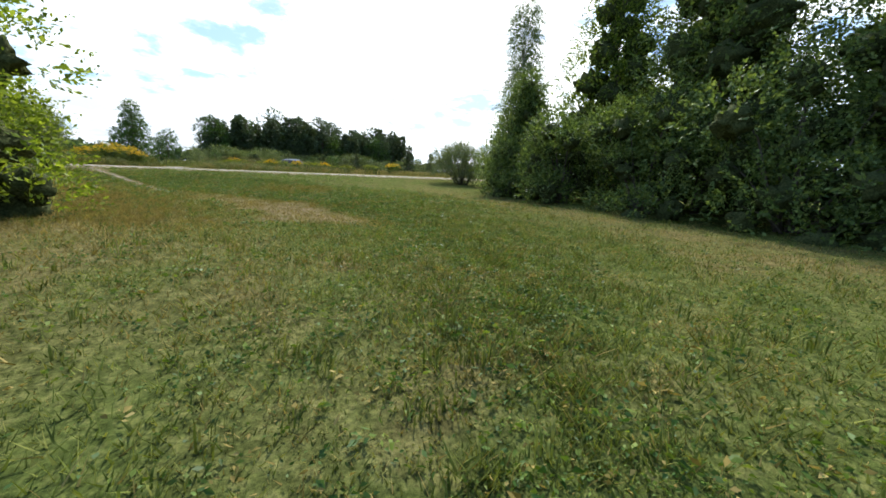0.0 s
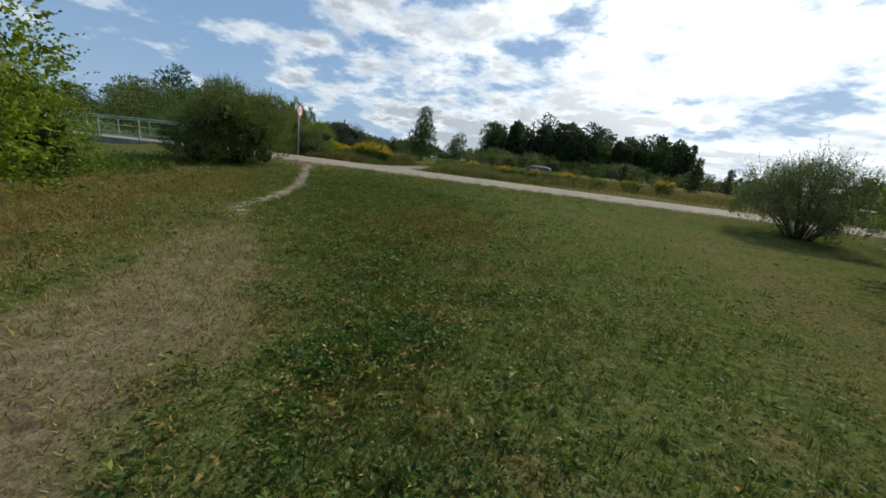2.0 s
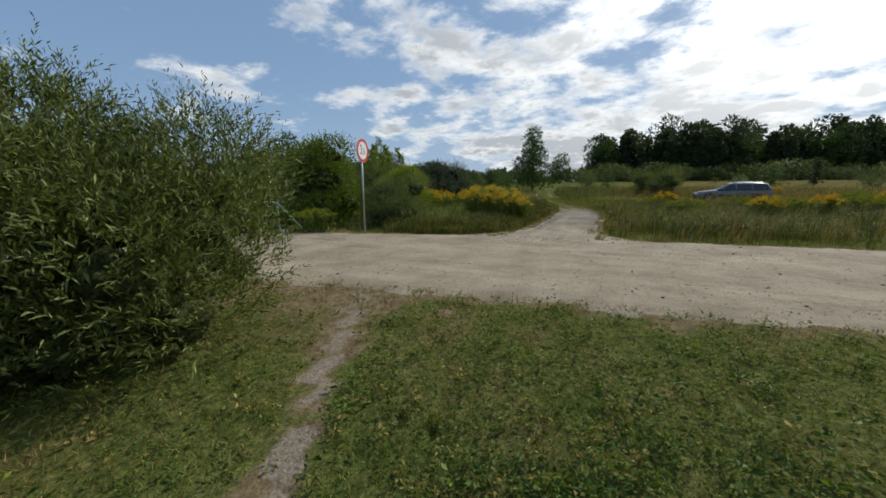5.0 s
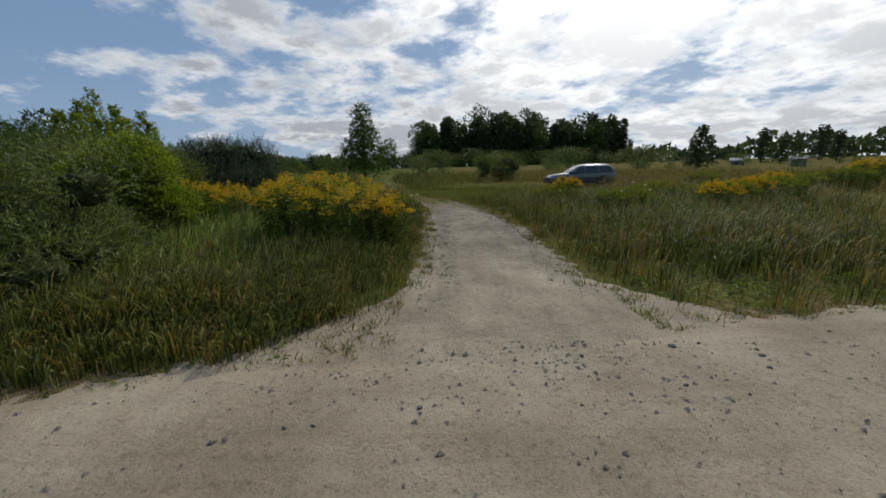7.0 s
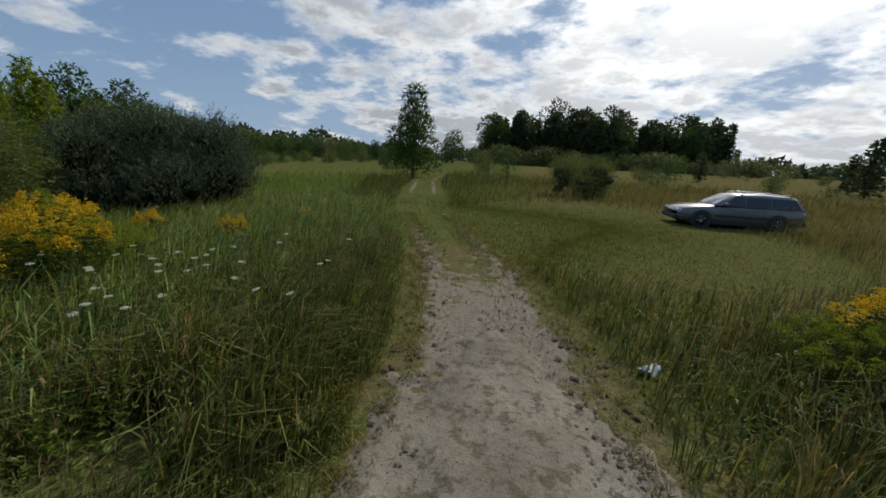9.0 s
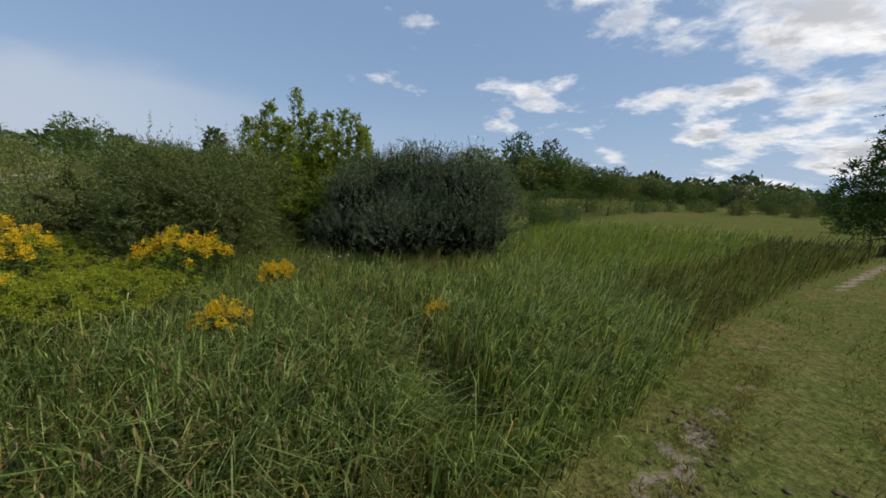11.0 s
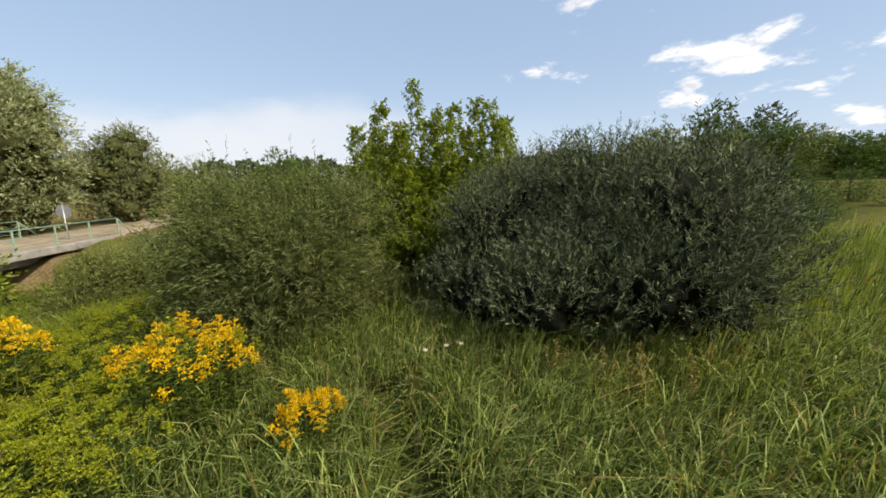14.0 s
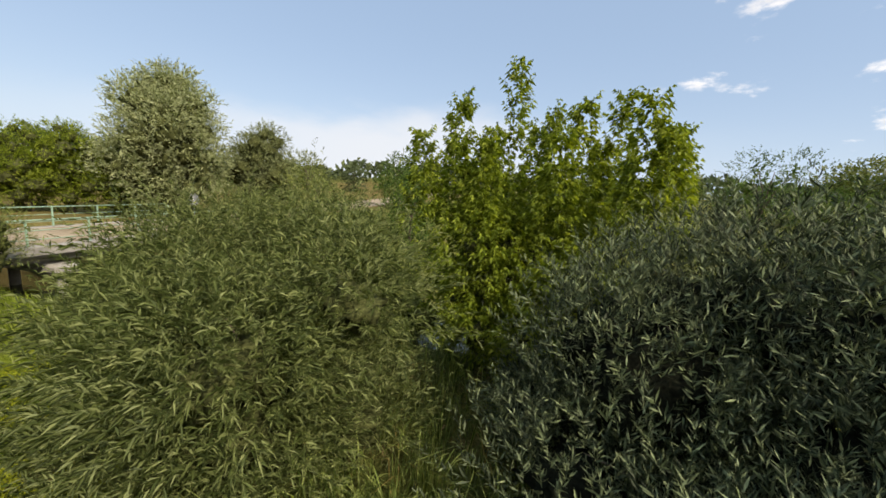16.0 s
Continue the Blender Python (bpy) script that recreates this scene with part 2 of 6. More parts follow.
def sand_material(name, dark, mid, light, grit=1.0, soil=0.0, way=(0.16, 3.2, 1.0)):
    m, nt, b, _ = material(name)
    fine = noise_fac(nt, 55.0, 6, 0.75)
    col = ramp(nt, noise_fac(nt, 0.9, 6, 0.6), [(0.3, dark), (0.5, mid), (0.72, light)])
    col = blend(nt, 0.55, col, ramp(nt, fine, [(0.30, (0.22, 0.20, 0.18)), (0.5, (1.0, 1.0, 1.0)), (0.8, (1.25, 1.22, 1.18))]), "MULTIPLY")
    lanes = ramp(nt, noise_fac(nt, 1.0, 6, 0.6, stretch=way), [(0.34, (0.82, 0.80, 0.77)), (0.5, (1, 1, 1)), (0.66, (1.07, 1.07, 1.06))])
    col = blend(nt, 0.7, col, lanes, "MULTIPLY")
    crumbs = ramp(nt, noise_fac(nt, 17.0, 6, 0.7), [(0.36, (0.62, 0.58, 0.54)), (0.46, (1, 1, 1)), (0.7, (1.06, 1.06, 1.05))])
    col = blend(nt, 0.6 * grit, col, crumbs, "MULTIPLY")
    vor = nt.nodes.new("ShaderNodeTexVoronoi")
    vor.inputs["Scale"].default_value = 24.0
    g = nt.nodes.new("ShaderNodeNewGeometry")
    nt.links.new(g.outputs["Position"], vor.inputs["Vector"])
    peb = ramp(nt, vor.outputs["Distance"], [(0.10, (0.55, 0.52, 0.5)), (0.2, (1, 1, 1))])
    col = blend(nt, 0.35 * grit, col, peb, "MULTIPLY")
    if soil:                                # trodden turf and dark earth between the sand
        clump = ramp(nt, noise_fac(nt, 5.5, 8, 0.7), [(0.51, (0, 0, 0)), (0.57, (1, 1, 1))])
        earth = ramp(nt, noise_fac(nt, 30.0, 5, 0.7), [(0.3, (0.06, 0.046, 0.026)), (0.7, (0.18, 0.14, 0.09))])
        k = nt.nodes.new("ShaderNodeMath")
        k.operation = "MULTIPLY"
        k.inputs[1].default_value = soil
        place, apart, fade = nt.nodes.new("ShaderNodeNewGeometry"), nt.nodes.new("ShaderNodeSeparateXYZ"), nt.nodes.new("ShaderNodeMapRange")
        nt.links.new(place.outputs["Position"], apart.inputs[0])
        nt.links.new(apart.outputs["Y"], fade.inputs["Value"])      # the wear begins away from the road
        fade.inputs["From Min"].default_value, fade.inputs["From Max"].default_value = 17.0, 22.0
        wear = nt.nodes.new("ShaderNodeMath")
        wear.operation = "MULTIPLY"
        nt.links.new(clump, wear.inputs[0])
        nt.links.new(fade.outputs[0], wear.inputs[1])
        nt.links.new(wear.outputs[0], k.inputs[0])
        spill = ramp(nt, fade.outputs[0], [(0.0, (1.3, 1.29, 1.24)), (0.6, (1.0, 1.0, 1.0))])      # paler road sand, carried in
        col = blend(nt, 1.0, col, spill, "MULTIPLY")
        col = blend(nt, k.outputs[0], col, earth)
    nt.links.new(col, b.inputs["Base Color"])
    b.inputs["Roughness"].default_value = 0.92
    b.inputs["Specular IOR Level"].default_value = 0.2
    hgt = nt.nodes.new("ShaderNodeMath")
    hgt.operation = "MULTIPLY_ADD"
    hgt.inputs[1].default_value = 0.6
    nt.links.new(fine, hgt.inputs[0])
    nt.links.new(noise_fac(nt, 9.0, 5, 0.6), hgt.inputs[2])
    bump(nt, b, hgt.outputs[0], 0.55, 0.035)
    return m


def plain(name, color, rough=0.6, metal=0.0, var=0.15, scale=6.0, spec=0.5, coat=0.0, bumped=0.0):
    m, nt, b, _ = material(name)
    f = noise_fac(nt, scale, 6, 0.6)
    col = ramp(nt, f, [(0.3, tuple(c * (1 - var) for c in color)), (0.7, tuple(min(1, c * (1 + var)) for c in color))])
    nt.links.new(col, b.inputs["Base Color"])
    b.inputs["Roughness"].default_value, b.inputs["Metallic"].default_value = rough, metal
    b.inputs["Specular IOR Level"].default_value = spec
    b.inputs["Coat Weight"].default_value = coat
    if bumped:
        bump(nt, b, f, bumped, 0.02)
    return m


def water_material():
    m, nt, b, _ = material("river_water")
    nt.links.new(ramp(nt, noise_fac(nt, 0.5, 3), [(0.3, (0.012, 0.016, 0.010)), (0.7, (0.025, 0.032, 0.018))]), b.inputs["Base Color"])
    b.inputs["Roughness"].default_value = 0.04
    bump(nt, b, noise_fac(nt, 3.0, 3), 0.12, 0.03)
    return m


TURF = soil_ground()
SAND = sand_material("gravel_road", (0.228, 0.18, 0.12), (0.318, 0.257, 0.178), (0.398, 0.332, 0.238))
TRACK_SAND = sand_material("sandy_track", (0.168, 0.135, 0.098), (0.242, 0.199, 0.146), (0.315, 0.267, 0.20), soil=0.85, way=(3.0, 0.14, 1.0))
WATER = water_material()
LAWN = leaf_material("lawn_blades", (0.05, 0.068, 0.017), (0.124, 0.144, 0.036), (0.245, 0.235, 0.075), 0.28, 0.75, 0.05, tufts=1.0)
DRY = leaf_material("dry_blades", (0.13, 0.105, 0.032), (0.25, 0.195, 0.068), (0.38, 0.30, 0.125), 0.2, 0.75, 0.05)
MEADOW = leaf_material("meadow_blades", (0.034, 0.056, 0.014), (0.155, 0.205, 0.058), (0.41, 0.45, 0.18), 0.32, gloss=0.15)
TUSSOCK = leaf_material("roadside_blades", (0.034, 0.044, 0.013), (0.10, 0.117, 0.034), (0.255, 0.245, 0.09), 0.27, gloss=0.06, tufts=0.9)
REED = leaf_material("reed_blades", (0.14, 0.19, 0.03), (0.22, 0.28, 0.045), (0.33, 0.36, 0.09), 0.35)
STRAW = leaf_material("straw_blades", (0.125, 0.103, 0.034), (0.225, 0.18, 0.063), (0.35, 0.28, 0.115), 0.25, gloss=0.06)
WILLOW = leaf_material("willow_leaves", (0.056, 0.076, 0.02), (0.125, 0.15, 0.045), (0.27, 0.285, 0.115), 0.24)
BANK_WILLOW = leaf_material("bank_willow_leaves", (0.05, 0.068, 0.022), (0.116, 0.142, 0.052), (0.27, 0.295, 0.145), 0.36)
SALLOW = leaf_material("sallow_leaves", (0.05, 0.066, 0.022), (0.105, 0.13, 0.044), (0.215, 0.235, 0.10), 0.24)
OSIER = leaf_material("grey_willow_leaves", (0.021, 0.029, 0.016), (0.06, 0.077, 0.041), (0.225, 0.258, 0.155), 0.06, tufts=0.9)
ASH = leaf_material("yellow_green_leaves", (0.08, 0.112, 0.014), (0.17, 0.22, 0.03), (0.32, 0.365, 0.065), 0.45)
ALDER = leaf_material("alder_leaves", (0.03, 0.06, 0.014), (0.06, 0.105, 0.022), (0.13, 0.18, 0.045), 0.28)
# alder leaves again, paler: sunlight is put into this copy's colour
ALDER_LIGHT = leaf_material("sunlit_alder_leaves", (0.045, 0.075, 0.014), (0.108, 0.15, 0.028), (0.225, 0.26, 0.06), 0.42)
BELT = leaf_material("belt_leaves", (0.055, 0.08, 0.026), (0.115, 0.155, 0.048), (0.215, 0.255, 0.10), 0.36)
BIRCH = leaf_material("birch_leaves", (0.045, 0.066, 0.026), (0.09, 0.122, 0.046), (0.17, 0.20, 0.09), 0.28)
SILVER = leaf_material("silver_willow_leaves", (0.15, 0.175, 0.09), (0.26, 0.29, 0.165), (0.40, 0.43, 0.27), 0.25)
SILVER_DARK = leaf_material("dull_willow_leaves", (0.08, 0.095, 0.045), (0.15, 0.172, 0.088), (0.25, 0.275, 0.15), 0.22)
PINE = leaf_material("dark_wood_leaves", (0.038, 0.052, 0.026), (0.068, 0.088, 0.042), (0.115, 0.14, 0.066), 0.2)
GOLD = leaf_material("goldenrod_bloom", (0.46, 0.29, 0.008), (0.68, 0.48, 0.014), (0.80, 0.62, 0.045), 0.25)
GOLD_LEAF = leaf_material("goldenrod_leaves", (0.05, 0.084, 0.014), (0.115, 0.16, 0.026), (0.21, 0.245, 0.05), 0.33)
ROD_LEAF = leaf_material("goldenrod_stem_leaves", (0.032, 0.052, 0.012), (0.078, 0.112, 0.022), (0.16, 0.19, 0.042), 0.3)
GOLD_BUD = leaf_material("goldenrod_buds", (0.14, 0.175, 0.016), (0.235, 0.265, 0.023), (0.35, 0.37, 0.042), 0.3)
RUSSET = leaf_material("russet_clover", (0.09, 0.078, 0.02), (0.205, 0.17, 0.045), (0.32, 0.265, 0.09), 0.2, 0.7, 0.05)
SEED = leaf_material("seed_heads", (0.12, 0.085, 0.05), (0.22, 0.165, 0.09), (0.36, 0.29, 0.17), 0.3)
UMBEL = leaf_material("white_umbels", (0.55, 0.55, 0.48), (0.70, 0.70, 0.62), (0.8, 0.8, 0.74), 0.2)
BARK = plain("bark", (0.10, 0.08, 0.06), 0.9, var=0.4, scale=14, spec=0.2, bumped=0.6)
BIRCH_BARK = plain("birch_bark", (0.50, 0.48, 0.44), 0.8, var=0.5, scale=7, spec=0.2)
STONE = plain("stone", (0.14, 0.117, 0.092), 0.85, var=0.5, scale=18, bumped=0.4)
# solid foliage cores: the shade between the leaves is put into their colour
DARK_CORE = plain("dark_foliage_core", (0.014, 0.016, 0.010), 1.0, var=0.6, scale=22, spec=0.05, bumped=0.8)
OLIVE_CORE = plain("olive_foliage_core", (0.062, 0.07, 0.026), 0.95, var=0.65, scale=26, spec=0.05, bumped=0.9)
CLOD = plain("soil_clod", (0.10, 0.074, 0.045), 1.0, var=0.4, scale=12, spec=0.1)
CONCRETE = plain("concrete", (0.26, 0.248, 0.22), 0.9, var=0.35, scale=2.5, bumped=0.4)
GREEN_PAINT = plain("pale_green_paint", (0.22, 0.34, 0.245), 0.55, var=0.2, scale=5)

# ---------------------------------------------------------------- shape helpers
RNG = np.random.default_rng(7)


def np_mesh(name, co, tris, mat, smooth=False):
    """A mesh from arrays of places (n, 3) and triangles (m, 3)."""
    me = bpy.data.meshes.new(name)
    co, tris = np.ascontiguousarray(co, np.float32), np.ascontiguousarray(tris, np.int32)
    me.vertices.add(len(co))
    me.vertices.foreach_set("co", co.ravel())
    me.loops.add(tris.size)
    me.loops.foreach_set("vertex_index", tris.ravel())
    me.polygons.add(len(tris))
    me.polygons.foreach_set("loop_start", np.arange(0, tris.size, tris.shape[1], dtype=np.int32))
    if smooth:
        me.polygons.foreach_set("use_smooth", np.ones(len(tris), bool))
    me.update(calc_edges=True)
    me.materials.append(mat)
    return me


def part(name, data, mat, parent, label=""):
    """One mesh object under a thing or a part; data is a bmesh or a finished mesh."""
    if isinstance(data, bmesh.types.BMesh):
        me = bpy.data.meshes.new(name)
        data.to_mesh(me)
        data.free()
        me.materials.append(mat)
        data = me
    ob = new(name, data)
    ob.parent = parent
    return tagged(ob, label)


def thing(name, place, label, category, group="", turn=0.0):
    ob = new(name)
    ob.empty_display_size = 0.2
    ob.matrix_basis = pose(*place, 0, 0, turn)
    return tagged(ob, label, category, group)


def unit(v):
    return v / (np.linalg.norm(v, axis=-1, keepdims=True) + 1e-9)


def leaves(base, way, length, width, fold=0.15, droop=0.0, rng=RNG):
    """Pointed folded leaves: places, directions (n, 3), lengths and widths (n,). Returns places and triangles."""
    n = len(base)
    way = unit(way)
    side = unit(np.cross(way, rng.normal(size=(n, 3))))
    up = np.cross(side, way)
    L, W = np.asarray(length).reshape(-1, 1) * np.ones((n, 1)), np.asarray(width).reshape(-1, 1) * np.ones((n, 1))
    mid = base + way * L * 0.45
    tip = base + way * L + np.array([0, 0, -1.0]) * L * droop
    co = np.stack([base, mid + side * W / 2 + up * W * fold, tip, mid - side * W / 2 + up * W * fold], 1).reshape(-1, 3)
    k = np.arange(n)[:, None] * 4
    tris = np.stack([k + [0, 1, 2], k + [0, 2, 3]], 1).reshape(-1, 3)
    return co, tris


def join(pieces):
    co, tris, at = [], [], 0
    for c, t in pieces:
        co.append(c)
        tris.append(t + at)
        at += len(c)
    return np.concatenate(co), np.concatenate(tris)


def blades(x, y, z, height, width, lean, rng, bend=0.5):
    """Grass blades of two joints: (n,) arrays. lean: sideways reach as a share of the height."""
    n = len(x)
    a = rng.uniform(0, 2 * np.pi, n)
    side = np.stack([np.cos(a), np.sin(a), 0 * a], 1)
    b = rng.normal(0.5, 1.0, n)
    way = np.stack([np.cos(b), np.sin(b), 0 * b], 1)
    root = np.stack([x, y, z - 0.01], 1)
    H, W, B = height[:, None], width[:, None], (lean * height)[:, None]
    mid = root + np.array([0, 0, 1.0]) * H * 0.64 + way * B * 0.28
    tip = root + np.array([0, 0, 1.0]) * H * (1 - 0.42 * lean[:, None]) + way * B
    co = np.stack([root - side * W / 2, root + side * W / 2, mid - side * W * 0.38, mid + side * W * 0.38, tip], 1).reshape(-1, 3)
    k = np.arange(n)[:, None] * 5
    tris = np.stack([k + [0, 1, 3], k + [0, 3, 2], k + [2, 3, 4]], 1).reshape(-1, 3)
    return co, tris


def spikes(x, y, z, height, width, lean, rng):
    """Short grass: one triangle a blade."""
    n = len(x)
    a, b = rng.uniform(0, 2 * np.pi, n), rng.uniform(0, 2 * np.pi, n)
    side = np.stack([np.cos(a), np.sin(a), 0 * a], 1) * width[:, None] / 2
    root = np.stack([x, y, z - 0.005], 1)
    tip = root + np.stack([np.cos(b) * lean * height, np.sin(b) * lean * height, height], 1)
    co = np.stack([root - side, root + side, tip], 1).reshape(-1, 3)
    return co, np.arange(3 * n).reshape(-1, 3)


def tufts(x, y, z, height, rng, per=34, width=(0.006, 0.012), reach=0.14, wind=0.7, stiff=0.0):
    """Tussocks of long arching blades: centres and heights (n,). Each blade has three joints and droops at its tip."""
    n = len(x)
    a = rng.uniform(0, 2 * np.pi, (n, per))
    blow = rng.normal(0.5, 0.4, (n, 1)) + 0.9 * fbm(x, y, 3.5, 89)[:, None]
    q = np.sqrt(rng.uniform(0, 1, (n, per)))
    way = np.stack([np.cos(a) * q + wind * np.cos(blow), np.sin(a) * q + wind * np.sin(blow)], -1)
    way = way / (np.linalg.norm(way, axis=-1, keepdims=True) + 1e-6)
    H = height[:, None] * rng.uniform(0.5, 1.12, (n, per))
    lean = H * np.clip(rng.normal(0.36 - stiff, 0.18, (n, per)), 0.06, 0.95)
    drop = rng.uniform(0.05, 0.5, (n, per)) * (1 - stiff)
    W = rng.uniform(*width, (n, per))
    foot = np.stack([x[:, None] + reach * q * np.cos(a), y[:, None] + reach * q * np.sin(a)], -1)
    turn = rng.normal(0, 0.4, (n, per))
    side = np.stack([-way[..., 1] * np.cos(turn) - way[..., 0] * np.sin(turn), way[..., 0] * np.cos(turn) - way[..., 1] * np.sin(turn)], -1)
    rows = []
    for t, w in ((0.0, 0.8), (0.45, 1.0), (0.78, 0.72), (1.0, 0.0)):
        flat = foot + way * (lean * t * t)[..., None]
        up = z[:, None] - 0.01 + H * (1.4 * t - (0.4 + drop) * t ** 3)
        for s in ((-1, 1) if w else (0,)):
            rows.append(np.concatenate([flat + s * side * (W * w / 2)[..., None], up[..., None]], -1))
    co = np.stack(rows, 2).reshape(-1, 3)
    k = np.arange(n * per)[:, None] * 7
    tris = np.stack([k + [0, 1, 3], k + [0, 3, 2], k + [2, 3, 5], k + [2, 5, 4], k + [4, 5, 6]], 1).reshape(-1, 3)
    return co, tris


def tube(points, radii, sides=6):
    """A tapered tube along points. Returns places and triangles."""
    pts, rad = np.asarray(points, float), np.asarray(radii, float)
    n = len(pts)
    way = unit(np.gradient(pts, axis=0))
    ref = np.where(np.abs(way[:, 2:3]) > 0.9, [[1.0, 0, 0]], [[0, 0, 1.0]])
    u = unit(np.cross(way, ref))
    v = np.cross(way, u)
    a = np.linspace(0, 2 * np.pi, sides, endpoint=False)
    co = (pts[:, None] + rad[:, None, None] * (np.cos(a)[None, :, None] * u[:, None] + np.sin(a)[None, :, None] * v[:, None])).reshape(-1, 3)
    i, j = np.meshgrid(np.arange(n - 1), np.arange(sides), indexing="ij")
    p, q = i * sides + j, i * sides + (j + 1) % sides
    tris = np.concatenate([np.stack([p, q, q + sides], -1).reshape(-1, 3), np.stack([p, q + sides, p + sides], -1).reshape(-1, 3)])
    caps = [[0, k + 1, k] for k in range(1, sides - 1)] + [[(n - 1) * sides, (n - 1) * sides + k, (n - 1) * sides + k + 1] for k in range(1, sides - 1)]
    return co, np.concatenate([tris, np.array(caps)])


def fbm(x, y, scale, seed=0, octaves=3):
    """Cheap smooth noise in -1..1 from turned sines."""
    r = np.random.default_rng(seed)
    out, amp, tot = 0 * x, 1.0, 0.0
    for _ in range(octaves):
        for _ in range(3):
            a, ph = r.uniform(0, np.pi * 2, 2)
            k = r.uniform(0.7, 1.4) * 2 * np.pi / scale
            out = out + amp * np.sin(k * (x * np.cos(a) + y * np.sin(a)) + ph + 1.3 * np.sin(0.61 * k * (x * np.sin(a) - y * np.cos(a)) + 2 * ph)) / 3
        tot, amp, scale = tot + amp, amp * 0.55, scale * 0.45
    return out / tot


def smooth(v, lo, hi):
    u = np.clip((v - lo) / (hi - lo), 0, 1)
    return u * u * (3 - 2 * u)


def along(line, x, y):
    """Distance from (x, y) to a plan line, signed (left of its direction positive)."""
    line = np.asarray(line, float)
    best, sign = np.full(np.shape(x), 1e9), np.ones(np.shape(x))
    for p, q in zip(line[:-1], line[1:]):
        d = q - p
        s = np.clip(((x - p[0]) * d[0] + (y - p[1]) * d[1]) / (d @ d), 0, 1)
        dist = np.hypot(x - p[0] - s * d[0], y - p[1] - s * d[1])
        cross = d[0] * (y - p[1]) - d[1] * (x - p[0])
        sign = np.where(dist < best, np.sign(cross), sign)
        best = np.minimum(best, dist)
    return best * sign


# ---------------------------------------------------------------- the lie of the land
ROAD = [(-140, -18), (-60, 0.5), (-27, 7.5), (-9, 10.7), (-2, 12.4), (5, 13.5), (20, 15.8), (60, 22), (160, 38)]
TRACK = [(-0.9, 13.5), (-0.95, 17), (-1.05, 22), (-1.5, 26), (-2.4, 29.5), (-3.7, 33), (-5.6, 38), (-7.7, 46), (-10.6, 58), (-13, 78), (-22, 120)]
RIVER = [(-4, -60), (-6, -30), (-9, -14), (-13.5, -1), (-18.0, 9), (-20.5, 19), (-23, 30), (-27, 42), (-42, 60), (-75, 78), (-140, 90)]
WATER_Z = -2.1


def land(x, y):
    x, y = np.asarray(x, float), np.asarray(y, float)
    road, river = np.abs(along(ROAD, x, y)), np.abs(along(RIVER, x, y))
    track = np.abs(along(TRACK, x, y))
    south = 1 - smooth(y - 0.2 * x, 2.0, 10.5)
    z = -0.06 - 0.44 * south
    z = z - 0.45 * smooth(-x - 0.12 * (y - 20), 3.5, 11.0) * smooth(y, 14.5, 20)
    z = z + 0.10 * fbm(x, y, 9.0, 3) * smooth(road, 3.2, 7) * smooth(track, 1.2, 4) + 0.018 * fbm(x, y, 1.3, 5)
    z = z + 1.1 * smooth(np.hypot(x, y), 45, 160) * smooth(y, 0, 40)
    z = z - 0.42 * smooth(-x, 23.5, 27.5)
    z = np.where(road < 4.5, z * smooth(road, 2.6, 4.5) - (0.03 + 0.42 * smooth(-x, 23.5, 27.5)) * (1 - smooth(road, 2.6, 4.5)), z)
    z = np.where(track < 2.2, z * smooth(track, 1.2, 2.2) + (-0.04) * (1 - smooth(track, 1.2, 2.2)), z)
    z = z - 0.55 * smooth(-x, 11.5, 14.5) * smooth(y, 13.5, 15.5) * (1 - smooth(y, 20.5, 24))
    z = z - 0.75 * smooth(-x, 9.3, 10.6) * (1 - smooth(-x, 25.6, 26.9)) * (1 - smooth(road, 3.1, 5.0))      # the hollow under the bridge
    bed = 1 - smooth(river + 0.5 * fbm(x, y, 5.0, 9), 2.0, 4.6)
    return z * (1 - bed) + (-3.0) * bed


def on_land(x, y):
    return float(land(np.array([x]), np.array([y]))[0])

# ---------------------------------------------------------------- ground, road, track, water
FOOTPATH = [(-2.6, 9.4), (-1.6, 7.6), (0.4, 4.2), (1.5, 1.5), (2.1, -0.3), (3.6, -2.3), (4.8, -4.0), (5.3, -6.0), (6.0, -9.2)]


def bare_share(x, y):
    """How worn the turf is: the footpath, wider where it fades into a bald patch, and the verges."""
    d = np.abs(along(FOOTPATH, x, y))
    wide = 0.22 + 0.95 * (1 - smooth(y, -4.2, 1.6))
    fade = np.interp(y, [-6, -3, -1, 1, 2], [0.62, 0.56, 0.48, 0.5, 0.8])
    path = fade * (1 - smooth(d + 0.45 * wide * fbm(x, y, 1.3, 22, 4), wide * 0.35, wide * 1.6)) * smooth(y, -9.6, -7.4)
    road = np.abs(along(ROAD, x, y))
    rag = fbm(x, y, 1.3, 24, 4)
    verge = 0.8 * (1 - smooth(road + 0.7 * rag, 2.7, 4.1)) + 0.5 * (1 - smooth(np.hypot((x + 2.6) / 2.4, (y - 8.2) / 1.8) + 0.6 * rag, 0.3, 1.3))
    track = np.abs(along(TRACK, x, y))
    ruts = np.interp(y, [24, 29, 34, 42, 47, 90, 120], [0.2, 0.7, 0.4, 0.34, 0.7, 0.7, 0]) * np.exp(-((track - 0.75) / 0.28) ** 2)
    rims = 0.5 * (1 - smooth(track + 0.45 * rag, 1.2, 2.1)) * smooth(y, 14, 17) * (1 - smooth(y, 30, 34))
    mid = 0.22 * (1 - smooth(track, 1.0, 2.4)) * smooth(y, 26, 30) * (1 - smooth(y, 36, 44))
    return np.clip(np.maximum.reduce([path, verge, ruts, mid, rims]), 0, 1)


